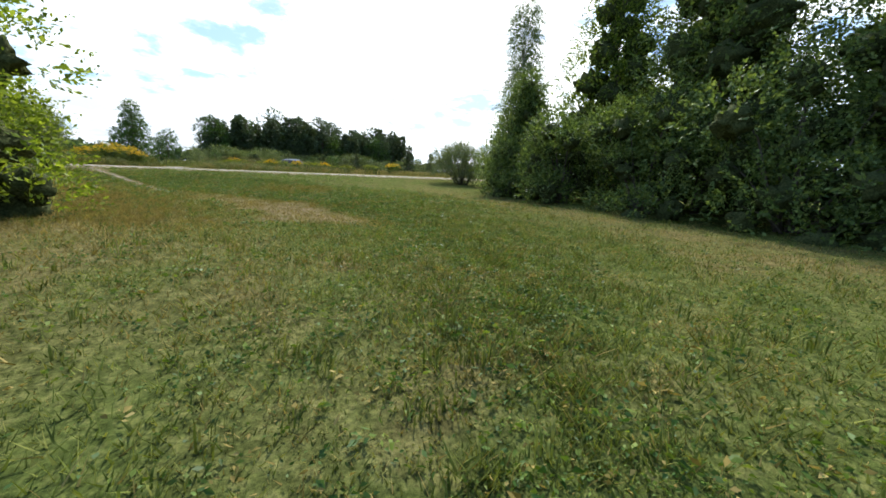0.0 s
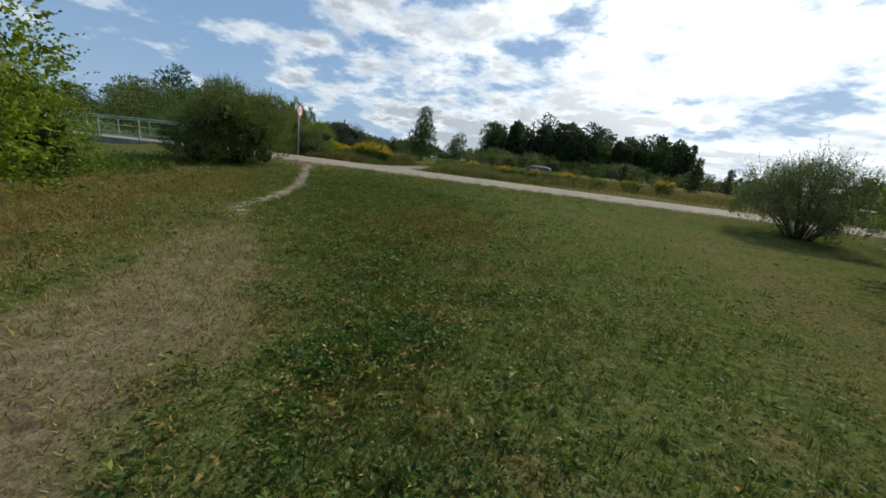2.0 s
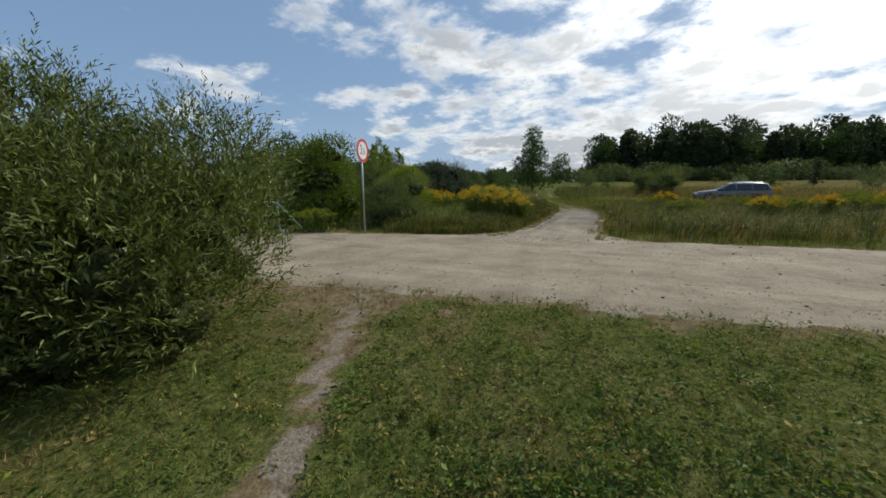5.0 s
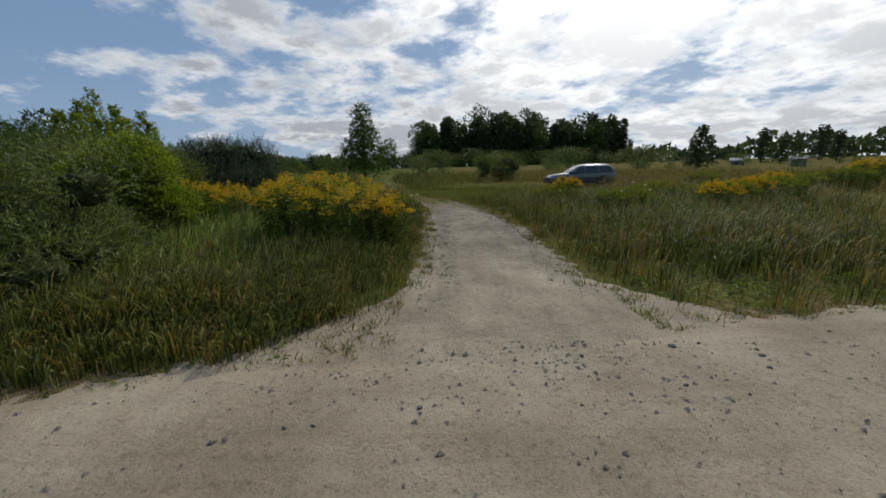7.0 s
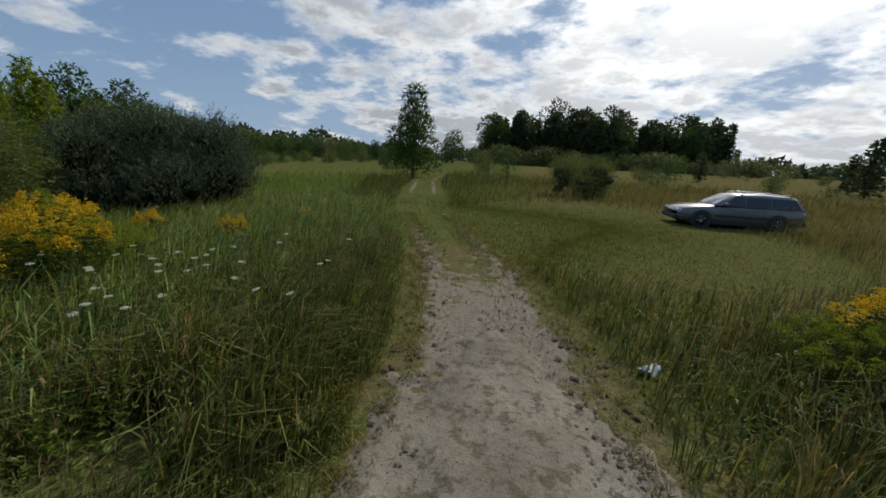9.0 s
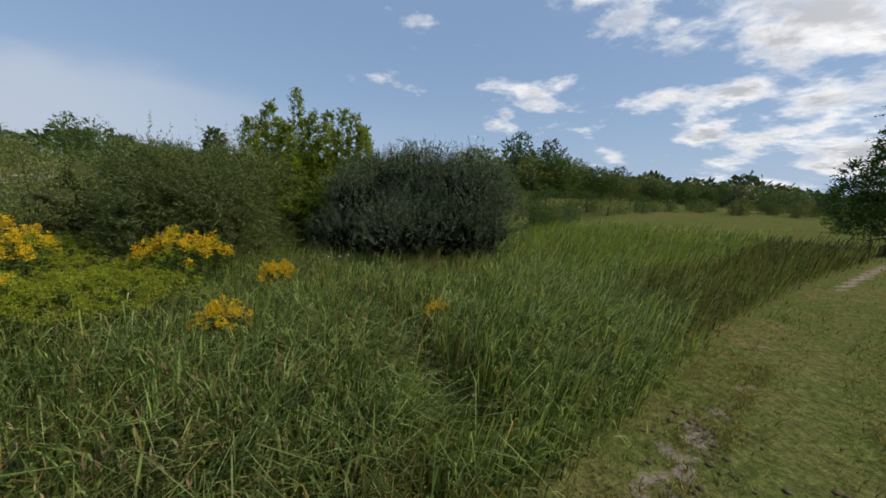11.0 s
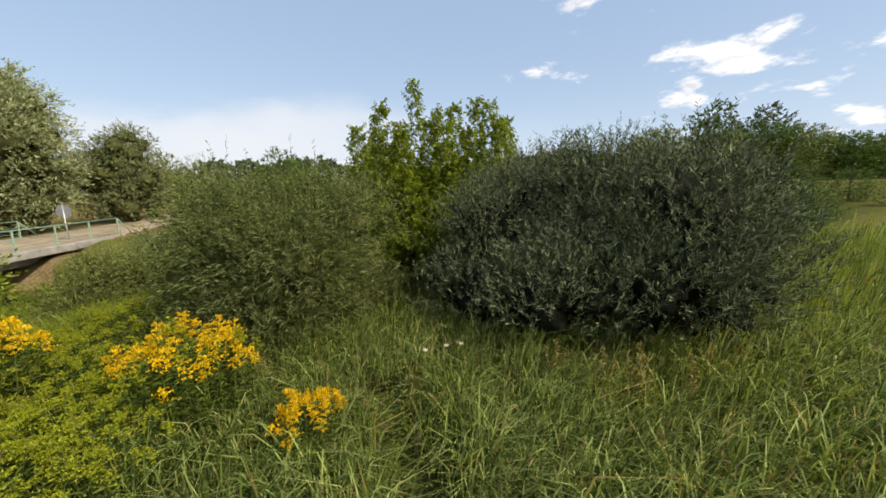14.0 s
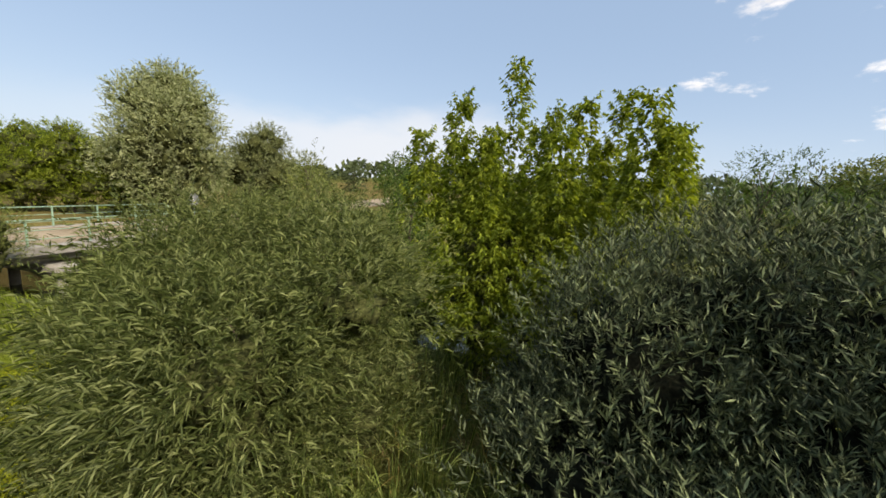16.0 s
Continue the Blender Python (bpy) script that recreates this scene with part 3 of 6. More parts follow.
def sand_share(x, y):
    """Where the track's sand lies in patches on the turf, past the end of its bed."""
    track = np.abs(along(TRACK, x, y))
    bed = (1 - smooth(track, 0.5, 1.6)) * smooth(y, 23.5, 25.5) * (0.82 - 0.32 * smooth(y, 26.5, 30) - 0.5 * smooth(y, 30, 35))
    ruts = np.interp(y, [25, 28, 31, 35, 42, 46, 60, 80, 110], [0.0, 0.82, 0.84, 0.62, 0.42, 0.75, 0.78, 0.7, 0]) * np.exp(-((track - 0.75) / 0.32) ** 2)
    thin = (1 - smooth(np.abs(along(FOOTPATH, x, y) + 0.12 * fbm(x, y, 1.2, 28)), 0.07, 0.32)) * smooth(y, -2.0, -0.4) * (0.88 + 0.3 * fbm(x, y, 1.1, 27))
    return np.clip(np.maximum.reduce([bed, ruts, thin]), 0, 1)


def dry_share(x, y):
    south = (1 - smooth(y, 6, 10))
    left = smooth(-along(FOOTPATH, x, y) + 1.2 * fbm(x, y, 1.8, 23), 0.2, 2.4) * (1 - smooth(y, 2.5, 6.0)) * smooth(y - 0.5 * x, -16.0, -9.0)
    edge = np.exp(-((x - (12.2 + 0.12 * y)) / 1.2) ** 2) * south * 0.5
    left = left + 0.55 * np.exp(-((x - 4.6) / 1.9) ** 2 - ((y - 2.6) / 1.6) ** 2)
    rim = 0.15 * (1 - smooth(np.abs(along(ROAD, x, y)), 3.0, 6.5))
    north = rim + smooth(y, 17, 24) * (0.04 + (0.24 + 0.4 * smooth(np.hypot(x - 1.5, y - 34), 7, 13)) * smooth(x, -6, 2))
    return np.clip(0.75 * left + edge + north + 0.10 + 0.55 * fbm(x, y, 2.1, 21, 4), 0, 1)


def stretch_axis(lo, hi, step, far, grow=1.22):
    mid = list(np.arange(lo, hi + 1e-6, step))
    s, a, b = step, [lo], [hi]
    while b[-1] < far:
        s *= grow
        b.append(b[-1] + s)
        a.append(a[-1] - s)
    return np.array(a[:0:-1] + mid + b[1:])


def build_ground():
    xs, ys = stretch_axis(-30, 26, 0.27, 1800), stretch_axis(-20, 52, 0.27, 1800)
    gx, gy = np.meshgrid(xs, ys)
    gx, gy = gx.ravel(), gy.ravel()
    co = np.stack([gx, gy, land(gx, gy)], 1)
    i, j = np.meshgrid(np.arange(len(ys) - 1), np.arange(len(xs) - 1), indexing="ij")
    k = (i * len(xs) + j).ravel()
    me = np_mesh("ground", co, np.stack([k, k + 1, k + len(xs) + 1, k + len(xs)], 1), TURF, True)
    for name, value in (("bare", bare_share(gx, gy)), ("dry", dry_share(gx, gy)), ("sandy", sand_share(gx, gy))):
        at = me.attributes.new(name, "FLOAT", "POINT")
        at.data.foreach_set("value", value.astype(np.float32))
    tagged(new("ground", me), "uneven meadow soil with worn turf", "ground", kind="structure")


def resample(line, step):
    line = np.asarray(line, float)
    seg = np.r_[0, np.cumsum(np.hypot(*np.diff(line, axis=0).T))]
    s = np.arange(0, seg[-1], step)
    x, y = np.interp(s, seg, line[:, 0]), np.interp(s, seg, line[:, 1])
    if len(s) > 60:                       # round the corners of the plan line
        k = np.ones(21) / 21
        for v in (x, y):
            v[10:-10] = np.convolve(v, k, "valid")
    way = unit(np.stack([np.gradient(x), np.gradient(y)], 1))
    return x, y, way


def strip(name, line, half, step, across, height, mat):
    """A road laid on the ground: its ragged rims dip under the turf."""
    x, y, way = resample(line, step)
    v = np.linspace(-1, 1, across)
    gx = x[:, None] - way[:, 1:2] * v * half(x, y)[:, None]
    gy = y[:, None] + way[:, 0:1] * v * half(x, y)[:, None]
    z = height(gx, gy, v[None, :] * np.ones_like(gx))
    n, m = gx.shape
    i, j = np.meshgrid(np.arange(n - 1), np.arange(m - 1), indexing="ij")
    k = (i * m + j).ravel()
    return np_mesh(name, np.stack([gx, gy, z], -1).reshape(-1, 3), np.stack([k, k + 1, k + m + 1, k + m], 1), mat, True)


def road_height(x, y, v):
    rim = np.abs(v) + 0.06 * fbm(x, y, 2.2, 31) + 0.05 * fbm(x, y, 0.5, 32, 4)
    z = 0.02 - 0.10 * smooth(rim, 0.72, 0.98) - 0.3 * smooth(np.abs(v), 0.93, 1.0)
    z = z + 0.014 * fbm(x, y, 1.6, 33) + 0.012 * fbm(x, y, 0.35, 34, 4)
    return z - 0.022 * np.exp(-((np.abs(v) - 0.38) / 0.10) ** 2)


def track_height(x, y, v):
    rim = np.abs(v) + 0.14 * fbm(x, y, 2.2, 41) + 0.06 * fbm(x, y, 0.45, 42, 4) + 0.9 * smooth(y + 0.8 * fbm(x, y, 0.9, 43, 4), 24.4, 26.9)
    z = 0.002 - 0.075 * smooth(rim, 0.58, 1.0) - 0.3 * smooth(np.abs(v), 0.92, 1.0) - 0.12 * smooth(y, 27.5, 29) - 0.07 * (1 - smooth(np.abs(along(ROAD, x, y)) + 0.5 * fbm(x, y, 1.3, 46, 4), 1.5, 2.5))
    z = z + 0.012 * fbm(x, y, 0.8, 44) + 0.007 * fbm(x, y, 0.25, 45, 4)
    return z - 0.03 * np.exp(-((np.abs(v) - 0.5) / 0.14) ** 2) + 0.012 * np.exp(-(v / 0.2) ** 2)


EAST = [p for p in ROAD if -8.9 < p[0] < 70]
road = new("road", strip("road", [(-9.0, 10.7)] + EAST, lambda x, y: np.where(x < 80, 3.55 - 0.75 * (1 - smooth(x, -9.5, -4)), 3.2), 0.15, 46, road_height, SAND))
tagged(road, "pale sandy gravel road with scattered stones", "road", kind="structure")
road_west = new("road_west", strip("road_west", [p for p in ROAD if p[0] < -26.5][::-1], lambda x, y: 0 * x + 2.9, 0.4, 16, lambda x, y, v: road_height(x, y, v) - 0.41, SAND))
tagged(road_west, "pale gravel road beyond the bridge", "road", kind="structure")
track_sheet = new("track", strip("track", TRACK[:7], lambda x, y: 1.52 + 2.45 * (1 - smooth(y, 14.6, 17.6)), 0.07, 50, track_height, TRACK_SAND))
tagged(track_sheet, "pale rutted sandy track fading into grass", "track", kind="structure")
build_ground()


def build_water():
    x, y, way = resample(RIVER, 1.5)
    v = np.linspace(-1, 1, 5)
    gx, gy = x[:, None] - way[:, 1:2] * v * 7.0, y[:, None] + way[:, 0:1] * v * 7.0
    n, m = gx.shape
    i, j = np.meshgrid(np.arange(n - 1), np.arange(m - 1), indexing="ij")
    k = (i * m + j).ravel()
    me = np_mesh("water", np.stack([gx, gy, 0 * gx + WATER_Z], -1).reshape(-1, 3), np.stack([k, k + 1, k + m + 1, k + m], 1), WATER, True)
    tagged(new("water", me), "dark still river water under the bridge", "water", kind="structure")


build_water()


# ---------------------------------------------------------------- the bridge
def box(bm, x0, x1, y0, y1, z0, z1, bevel=0.02):
    r = bmesh.ops.create_cube(bm, size=1.0, matrix=Matrix.LocRotScale(((x0 + x1) / 2, (y0 + y1) / 2, (z0 + z1) / 2), None, (x1 - x0, y1 - y0, z1 - z0)))
    if bevel:
        bmesh.ops.bevel(bm, geom=list({e for v in r["verts"] for e in v.link_edges}), offset=bevel, segments=1, affect="EDGES")


def boxed(name, parent, mat, *dims, bevel=0.02, label=""):
    bm = bmesh.new()
    box(bm, *dims, bevel=bevel)
    return part(name, bm, mat, parent, label)


def rod(name, parent, mat, a, b, r, sides=8, label=""):
    return part(name, np_mesh(name, *tube(np.array([a, b]), [r, r], sides), mat, True), mat, parent, label)


def build_bridge():
    length = math.hypot(18, 3.2)
    b = thing("bridge", (-9.0, 10.7, 0), "concrete road bridge with pale green pipe railings", "bridge", turn=math.degrees(math.atan2(-3.2, -18)))
    b.matrix_basis = pose(-9.0, 10.7, 0, 0, 1.3, math.degrees(math.atan2(-3.2, -18)))
    boxed("deck", b, SAND, 0, length, -2.55, 2.55, -0.20, 0.012, label="sand-covered deck")
    for y in (-2.62, 2.62):
        boxed("edge_beam", b, CONCRETE, -0.1, length + 0.1, y - 0.22, y + 0.22, -0.30, 0.06, bevel=0.03)
    for y in (-1.7, 0.0, 1.7):
        boxed("girder", b, CONCRETE, 0.2, length - 0.2, y - 0.25, y + 0.25, -0.72, -0.20)
    for s in (9.1,):
        cap = boxed("pier_cap", b, CONCRETE, s - 0.42, s + 0.42, -3.0, 3.0, -1.12, -0.72, bevel=0.10, label="weathered concrete pier cap")
        for y in (-2.55, 0.0, 2.55):
            rod("column", cap, CONCRETE, (s, y, -3.4), (s, y, -1.10), 0.17, 10)
    for s, e in ((-0.5, 0.35), (length - 0.35, length + 0.5)):
        boxed("abutment", b, CONCRETE, s, e, -3.0, 3.0, -2.8, -0.22, bevel=0.05)
    for y in (-2.62, 2.62):
        rail = rod("railing", b, GREEN_PAINT, (0.1, y, 1.02), (length - 0.1, y, 1.02), 0.032, label="pale green pipe railing")
        for z in (0.64, 0.30):
            rod("crossbar", rail, GREEN_PAINT, (0.1, y, z), (length - 0.1, y, z), 0.018)
        for k in range(10):
            s = 0.1 + k * (length - 0.2) / 9
            boxed("post", rail, GREEN_PAINT, s - 0.03, s + 0.03, y - 0.03, y + 0.03, 0.06, 1.03, bevel=0.006)
        for s, e in ((0.1, -0.95), (length - 0.1, length + 0.95)):
            rod("end_brace", rail, GREEN_PAINT, (s, y, 1.02), (e, y, 0.02), 0.028)


build_bridge()

# ---------------------------------------------------------------- shrubs and trees
def lobes_of(rx, ry, h, k, rng, low=0.15, share=(0.34, 0.52)):
    """Overlapping balls of foliage that fill an uneven dome."""
    out = []
    for n in range(k):
        a, r = rng.uniform(0, 2 * np.pi), np.sqrt(rng.uniform(0, 1)) * 0.72
        z = h * rng.uniform(low + 0.15, 0.80) * (1 - 0.35 * r)
        size = rng.uniform(*share) * min(rx, ry, h * 0.62)
        out.append((rx * r * np.cos(a), ry * r * np.sin(a), z, size))
    return np.array(out)


def shoots(lobes, n, rng, squash=0.9, up=0.35, inner=0.0):
    """Places and directions of leafy shoots over the balls' outer skin."""
    w = lobes[:, 3] ** 2
    pick = rng.choice(len(lobes), n * 2, p=w / w.sum())
    d = unit(rng.normal(size=(n * 2, 3)))
    d[:, 2] = np.where(d[:, 2] < -0.35, -d[:, 2], d[:, 2])
    depth = np.where(rng.uniform(size=n * 2) < inner, rng.uniform(0.45, 0.8, n * 2), rng.uniform(0.74, 1.08, n * 2))
    p = lobes[pick, :3] + d * lobes[pick, 3:4] * depth[:, None] * np.array([1, 1, squash])
    keep = np.ones(len(p), bool)
    for c in lobes:
        keep &= (((p - c[:3]) / (c[3] * np.array([1, 1, squash]))) ** 2).sum(1) > 0.22
    p, d = p[keep][:n], d[keep][:n]
    way = unit(d * 0.75 + np.array([0, 0, up]) + rng.normal(size=p.shape) * 0.35)
    return p, way


def leafy(p, way, per, reach, leaf_l, leaf_w, rng, droop=0.15, spread=0.55):
    """Leaves set along each shoot."""
    n = len(p)
    t = np.linspace(0.0, 1.0, per)[None, :] + rng.uniform(-0.06, 0.06, (n, per))
    R = (reach * rng.uniform(0.6, 1.35, n))[:, None]
    base = p[:, None] + way[:, None] * (t * R)[..., None] + np.array([0, 0, -1.0]) * (0.12 * R * t * t)[..., None]
    out = unit(np.cross(np.repeat(way[:, None], per, 1), rng.normal(size=(n, per, 3))))
    lw = unit(way[:, None] * 0.85 + out * spread)
    L = leaf_l * rng.uniform(0.6, 1.25, (n, per)) * (1.05 - 0.35 * t)
    return leaves(base.reshape(-1, 3), lw.reshape(-1, 3), L.ravel(), (L * leaf_w / leaf_l).ravel(), 0.18, droop, rng)


def inner_fill(lobes, per, rng, size=0.3, reach=0.62, slim=0.5):
    """Broad shaded leaves deep in each ball, which close the plant against the light."""
    c = np.repeat(lobes, per, 0)
    d = unit(rng.normal(size=(len(c), 3)))
    p = c[:, :3] + d * c[:, 3:4] * rng.uniform(0.05, reach, (len(c), 1))
    p[:, 2] = np.maximum(p[:, 2], 0.05)
    return leaves(p, rng.normal(size=(len(c), 3)), c[:, 3] * size * rng.uniform(0.7, 1.2, len(c)), c[:, 3] * size * slim, 0.2, 0, rng)


def ball():
    bm = bmesh.new()
    bmesh.ops.create_icosphere(bm, subdivisions=3, radius=1.0)
    bm.verts.ensure_lookup_table()
    co, tris = np.array([v.co[:] for v in bm.verts]), np.array([[v.index for v in f.verts] for f in bm.faces])
    bm.free()
    return co, tris


BALL = ball()


def core_balls(lobes, rng, reach=0.6):
    """Ragged solid core of each foliage ball, its shade painted dark, behind outer shoots."""
    out = []
    for c in lobes:
        r = reach * c[3] * (1 + rng.normal(0, 0.24, (len(BALL[0]), 1)))
        p = BALL[0] * r * [1, 1, 0.9] + c[:3]
        p[:, 2] = np.maximum(p[:, 2], -0.1)
        out.append((p, BALL[1]))
    return join(out)


def stems_of(lobes, rng, r0, top=0.9, sides=5):
    """Stems that rise from the foot into each ball of foliage."""
    out = []
    for c in lobes:
        foot = np.array([c[0] * 0.14 + rng.normal() * 0.05, c[1] * 0.14 + rng.normal() * 0.05, -0.15])
        tip = c[:3] + np.array([0, 0, c[3] * 0.5])
        t = np.linspace(0, 1, 6)[:, None]
        pts = foot + (tip - foot) * t + np.array([0, 0, 1.0]) * np.sin(t * np.pi) * 0.12 * np.linalg.norm(tip - foot)
        pts = pts + rng.normal(size=pts.shape) * 0.03 * t
        out.append(tube(pts, r0 * (1 - 0.85 * t[:, 0]), sides))
    return join(out)


def shrub(name, label, place, rx, ry, h, mat, n, per=9, reach=0.38, leaf=(0.10, 0.018), seed=1, k=16, stem=0.035, up=0.35, inner=0.12,
          sink=0.0, wands=0, bark=None, category="shrub", low=0.15, droop=0.15, group="", share=(0.34, 0.52), spread=0.55, spire=1.0, spires=0, core=0.45, inside=None):
    rng = np.random.default_rng(seed)
    x, y = place
    t = thing(name, (x, y, on_land(x, y) - sink), label, category, group)
    lobes = lobes_of(rx, ry, h * (0.88 if spires else 1.0), k, rng, low, share)
    p, way = shoots(lobes, n, rng, up=up, inner=inner)
    foot = p[:, 2] > -0.05
    p, way = p[foot], way[foot]
    pieces = [leafy(p, way, per, reach, *leaf, rng, droop, spread)]
    if n > 5000:                           # older shoots behind
        p2, way2 = shoots(lobes, n // 4, rng, up=up, inner=1.0)
        pieces.append(leafy(p2, way2, per, reach, leaf[0] * 1.1, leaf[1] * 1.3, rng, droop, spread))
    if wands:                              # long shoots that stand out of the outline
        top = lobes[rng.choice(len(lobes), wands)]
        d = unit(np.stack([rng.normal(0, 0.45, wands), rng.normal(0, 0.45, wands), np.ones(wands)], 1))
        pieces.append(leafy(top[:, :3] + d * top[:, 3:4] * 0.85, d, per * 2, reach * 1.7 * spire, *leaf, rng, droop, spread * (1 + 0.8 * (spire > 1))))
    for i in range(spires):                # leafy leading shoots, each a slim cone
        q = 0.95 * (2 * i / (spires - 1) - 1)
        foot, tip, m = h * 0.55, h * (rng.uniform(0.84, 1.04) + 0.09 * (abs(q + 0.3) < 0.1)), 120
        s = rng.uniform(0, 1, m)
        b = rng.uniform(0, 2 * np.pi, m)
        wide = 0.55 * (1 - s) + 0.05
        pos = np.stack([rx * rng.uniform(-0.5, 0.5) + 0.5 * wide * np.cos(b), ry * q + 0.5 * wide * np.sin(b), foot + (tip - foot) * s], 1)
        d = unit(np.stack([np.cos(b) * 0.8, np.sin(b) * 0.8, np.full(m, 0.9)], 1))
        pieces.append(leafy(pos, d, per, reach * 0.6, *leaf, rng, droop, spread))
    part("foliage", np_mesh("foliage", *join(pieces), mat), mat, t)
    inside = inside or (DARK_CORE if mat in (OSIER, ALDER, BIRCH) else OLIVE_CORE)
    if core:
        part("foliage_core", np_mesh("foliage_core", *core_balls(lobes, rng, core), inside), inside, t, "solid ragged core, painted dark for the shade inside")["kind"] = "stuff"
    part("branchwork", np_mesh("branchwork", *stems_of(lobes, rng, stem), bark or BARK, True), bark or BARK, t)["kind"] = "stuff"
    return t


def tree(name, label, place, height, spread, mat, n, per=6, reach=0.5, leaf=(0.16, 0.07), seed=1, k=18, trunk=0.16, bare=0.22, shape="round",
         bark=None, category="tree", z=None, droop=0.15, up=0.3, group="", size=(0.22, 0.36), fill=50, core=0.0, inside=None):
    rng = np.random.default_rng(seed)
    x, y = place
    t = thing(name, (x, y, on_land(x, y) if z is None else z), label, category, group)
    H0, span = height * bare, height * (1 - bare)
    lobes = []
    for i in range(k):
        s = (i + 0.5) / k
        if shape == "round":
            wide = np.sin(np.pi * (0.12 + 0.83 * s)) ** 0.7
        elif shape == "cone":
            wide = 1.02 - 0.92 * s
        else:                               # a tall, narrow and ragged crown
            wide = (0.55 + 0.45 * np.sin(np.pi * min(1, 0.15 + s))) * (1.1 - 0.75 * s)
        a = i * 2.399 + rng.uniform(-0.4, 0.4)
        r = spread * wide * rng.uniform(0.35, 0.8)
        ball = max(0.06 * height, rng.uniform(*size) * spread * (0.5 + 0.75 * wide))
        lobes.append((r * np.cos(a), r * np.sin(a), H0 + span * s * 0.93, ball))
    lobes = np.array(lobes)
    p, way = shoots(lobes, n, rng, squash=0.85, up=up, inner=0.1)
    part("crown", np_mesh("crown", *join([leafy(p, way, per, reach, *leaf, rng, droop), inner_fill(lobes, fill, rng, 0.22, 0.6, 0.4)]), mat), mat, t)
    inside = inside or (DARK_CORE if mat in (OSIER, ALDER, BIRCH) else OLIVE_CORE)
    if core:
        part("foliage_core", np_mesh("foliage_core", *core_balls(lobes, rng, core), inside), inside, t, "solid ragged core, painted dark for the shade inside")["kind"] = "stuff"
    q = np.linspace(0, 1, 8)[:, None]
    mid = np.concatenate([rng.normal(0, 0.02 * height, (8, 2)) * q, q * height * 0.9 - 0.2], 1)
    pieces = [tube(mid, trunk * (1 - 0.9 * q[:, 0]), 8)]
    for c in lobes[:: 1 if k < 26 else 2]:
        f = np.clip(c[2] / height - 0.14, 0.1, 0.8)
        foot = np.array([np.interp(f, q[:, 0], mid[:, 0]), np.interp(f, q[:, 0], mid[:, 1]), f * height * 0.9])
        u = np.linspace(0, 1, 4)[:, None]
        pieces.append(tube(foot + (c[:3] - foot) * u + np.array([0, 0, 0.06 * height]) * np.sin(u * np.pi) * 0.5, trunk * 0.32 * (1 - 0.85 * u[:, 0]), 5))
    part("trunk", np_mesh("trunk", *join(pieces), bark or BARK, True), bark or BARK, t)
    return t


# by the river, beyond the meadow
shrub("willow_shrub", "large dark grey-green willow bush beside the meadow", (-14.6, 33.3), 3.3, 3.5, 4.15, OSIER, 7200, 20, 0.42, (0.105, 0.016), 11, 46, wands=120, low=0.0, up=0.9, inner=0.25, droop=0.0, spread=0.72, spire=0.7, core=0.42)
shrub("willow_shrub", "olive green willow bush on the river bank", (-14.4, 27.0), 2.0, 2.0, 3.9, BANK_WILLOW, 5600, 18, 0.58, (0.135, 0.017), 12, 34, wands=130, low=-0.1, up=0.45, inner=0.12, droop=0.25, spread=0.6, core=0.34)
shrub("ash_sapling", "young bright yellow-green ash between two willows", (-17.6, 29.9), 1.8, 2.1, 5.0, ASH, 3400, 14, 0.42, (0.125, 0.05), 17, 36, wands=30, low=-0.1, up=0.6, category="tree", share=(0.28, 0.42), droop=0.6, spread=0.9, spire=0.7, spires=15, core=0.3)
shrub("alder_shrub", "round-leaved green alder beside the goldenrod", (-10.6, 22.7), 1.35, 1.35, 3.2, ASH, 4800, 8, 0.36, (0.10, 0.05), 14, 26, wands=20, core=0.34)
# the low grey willow at (-15.7, 30.7) is added to darken a shaded gap
for i, (x, y, r, h, mat) in enumerate([(-17.7, 23.0, 1.9, 4.2, WILLOW), (-18.4, 20.6, 1.7, 4.4, OSIER), (-18.6, 18.6, 1.4, 3.6, WILLOW), (-18.9, 15.6, 1.2, 2.2, ASH), (-15.7, 30.7, 1.1, 1.9, OSIER), (-15.4, 21.7, 1.3, 2.0, WILLOW), (-19.6, 25.8, 1.8, 4.8, WILLOW)]):
    shrub("willow_shrub", "grey-green willow bush low on the river bank", (x, y), r, r, h, mat, 2600, 8, 0.4, (0.12, 0.024), 22 + i, 18, wands=20, low=-0.1)
for i, (x, y, h) in enumerate([(-15.6, -6.2, 4.2), (-18.4, -5.4, 4.4), (-21.2, -4.6, 4.9), (-23.4, -3.8, 5.5), (-25.2, -3.0, 6.0), (-27.6, -2.0, 5.7)]):
    tree("ash_tree", "yellow-green ash behind the bridge", (x, y), h + 0.3, 1.9, ASH, 1300, 7, 0.5, (0.2, 0.08), 26 + i, 22, 0.09, 0.04, "round", size=(0.34, 0.48), group="ashes by the bridge", fill=60, core=0.42)
shrub("willow_shrub", "grey-green willow bush behind the road sign", (-7.3, 17.3), 1.4, 1.4, 2.35, BANK_WILLOW, 4200, 8, 0.36, (0.10, 0.02), 15, 22, wands=40, low=-0.1)
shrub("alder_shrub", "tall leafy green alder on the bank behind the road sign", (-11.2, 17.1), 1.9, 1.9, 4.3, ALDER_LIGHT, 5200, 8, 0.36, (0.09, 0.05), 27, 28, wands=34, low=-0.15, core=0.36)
shrub("willow_shrub", "olive willow bush low by the river beyond the railing", (-15.2, 13.9), 1.3, 1.3, 2.7, WILLOW, 2600, 8, 0.4, (0.11, 0.022), 28, 18, wands=20, low=-0.2)
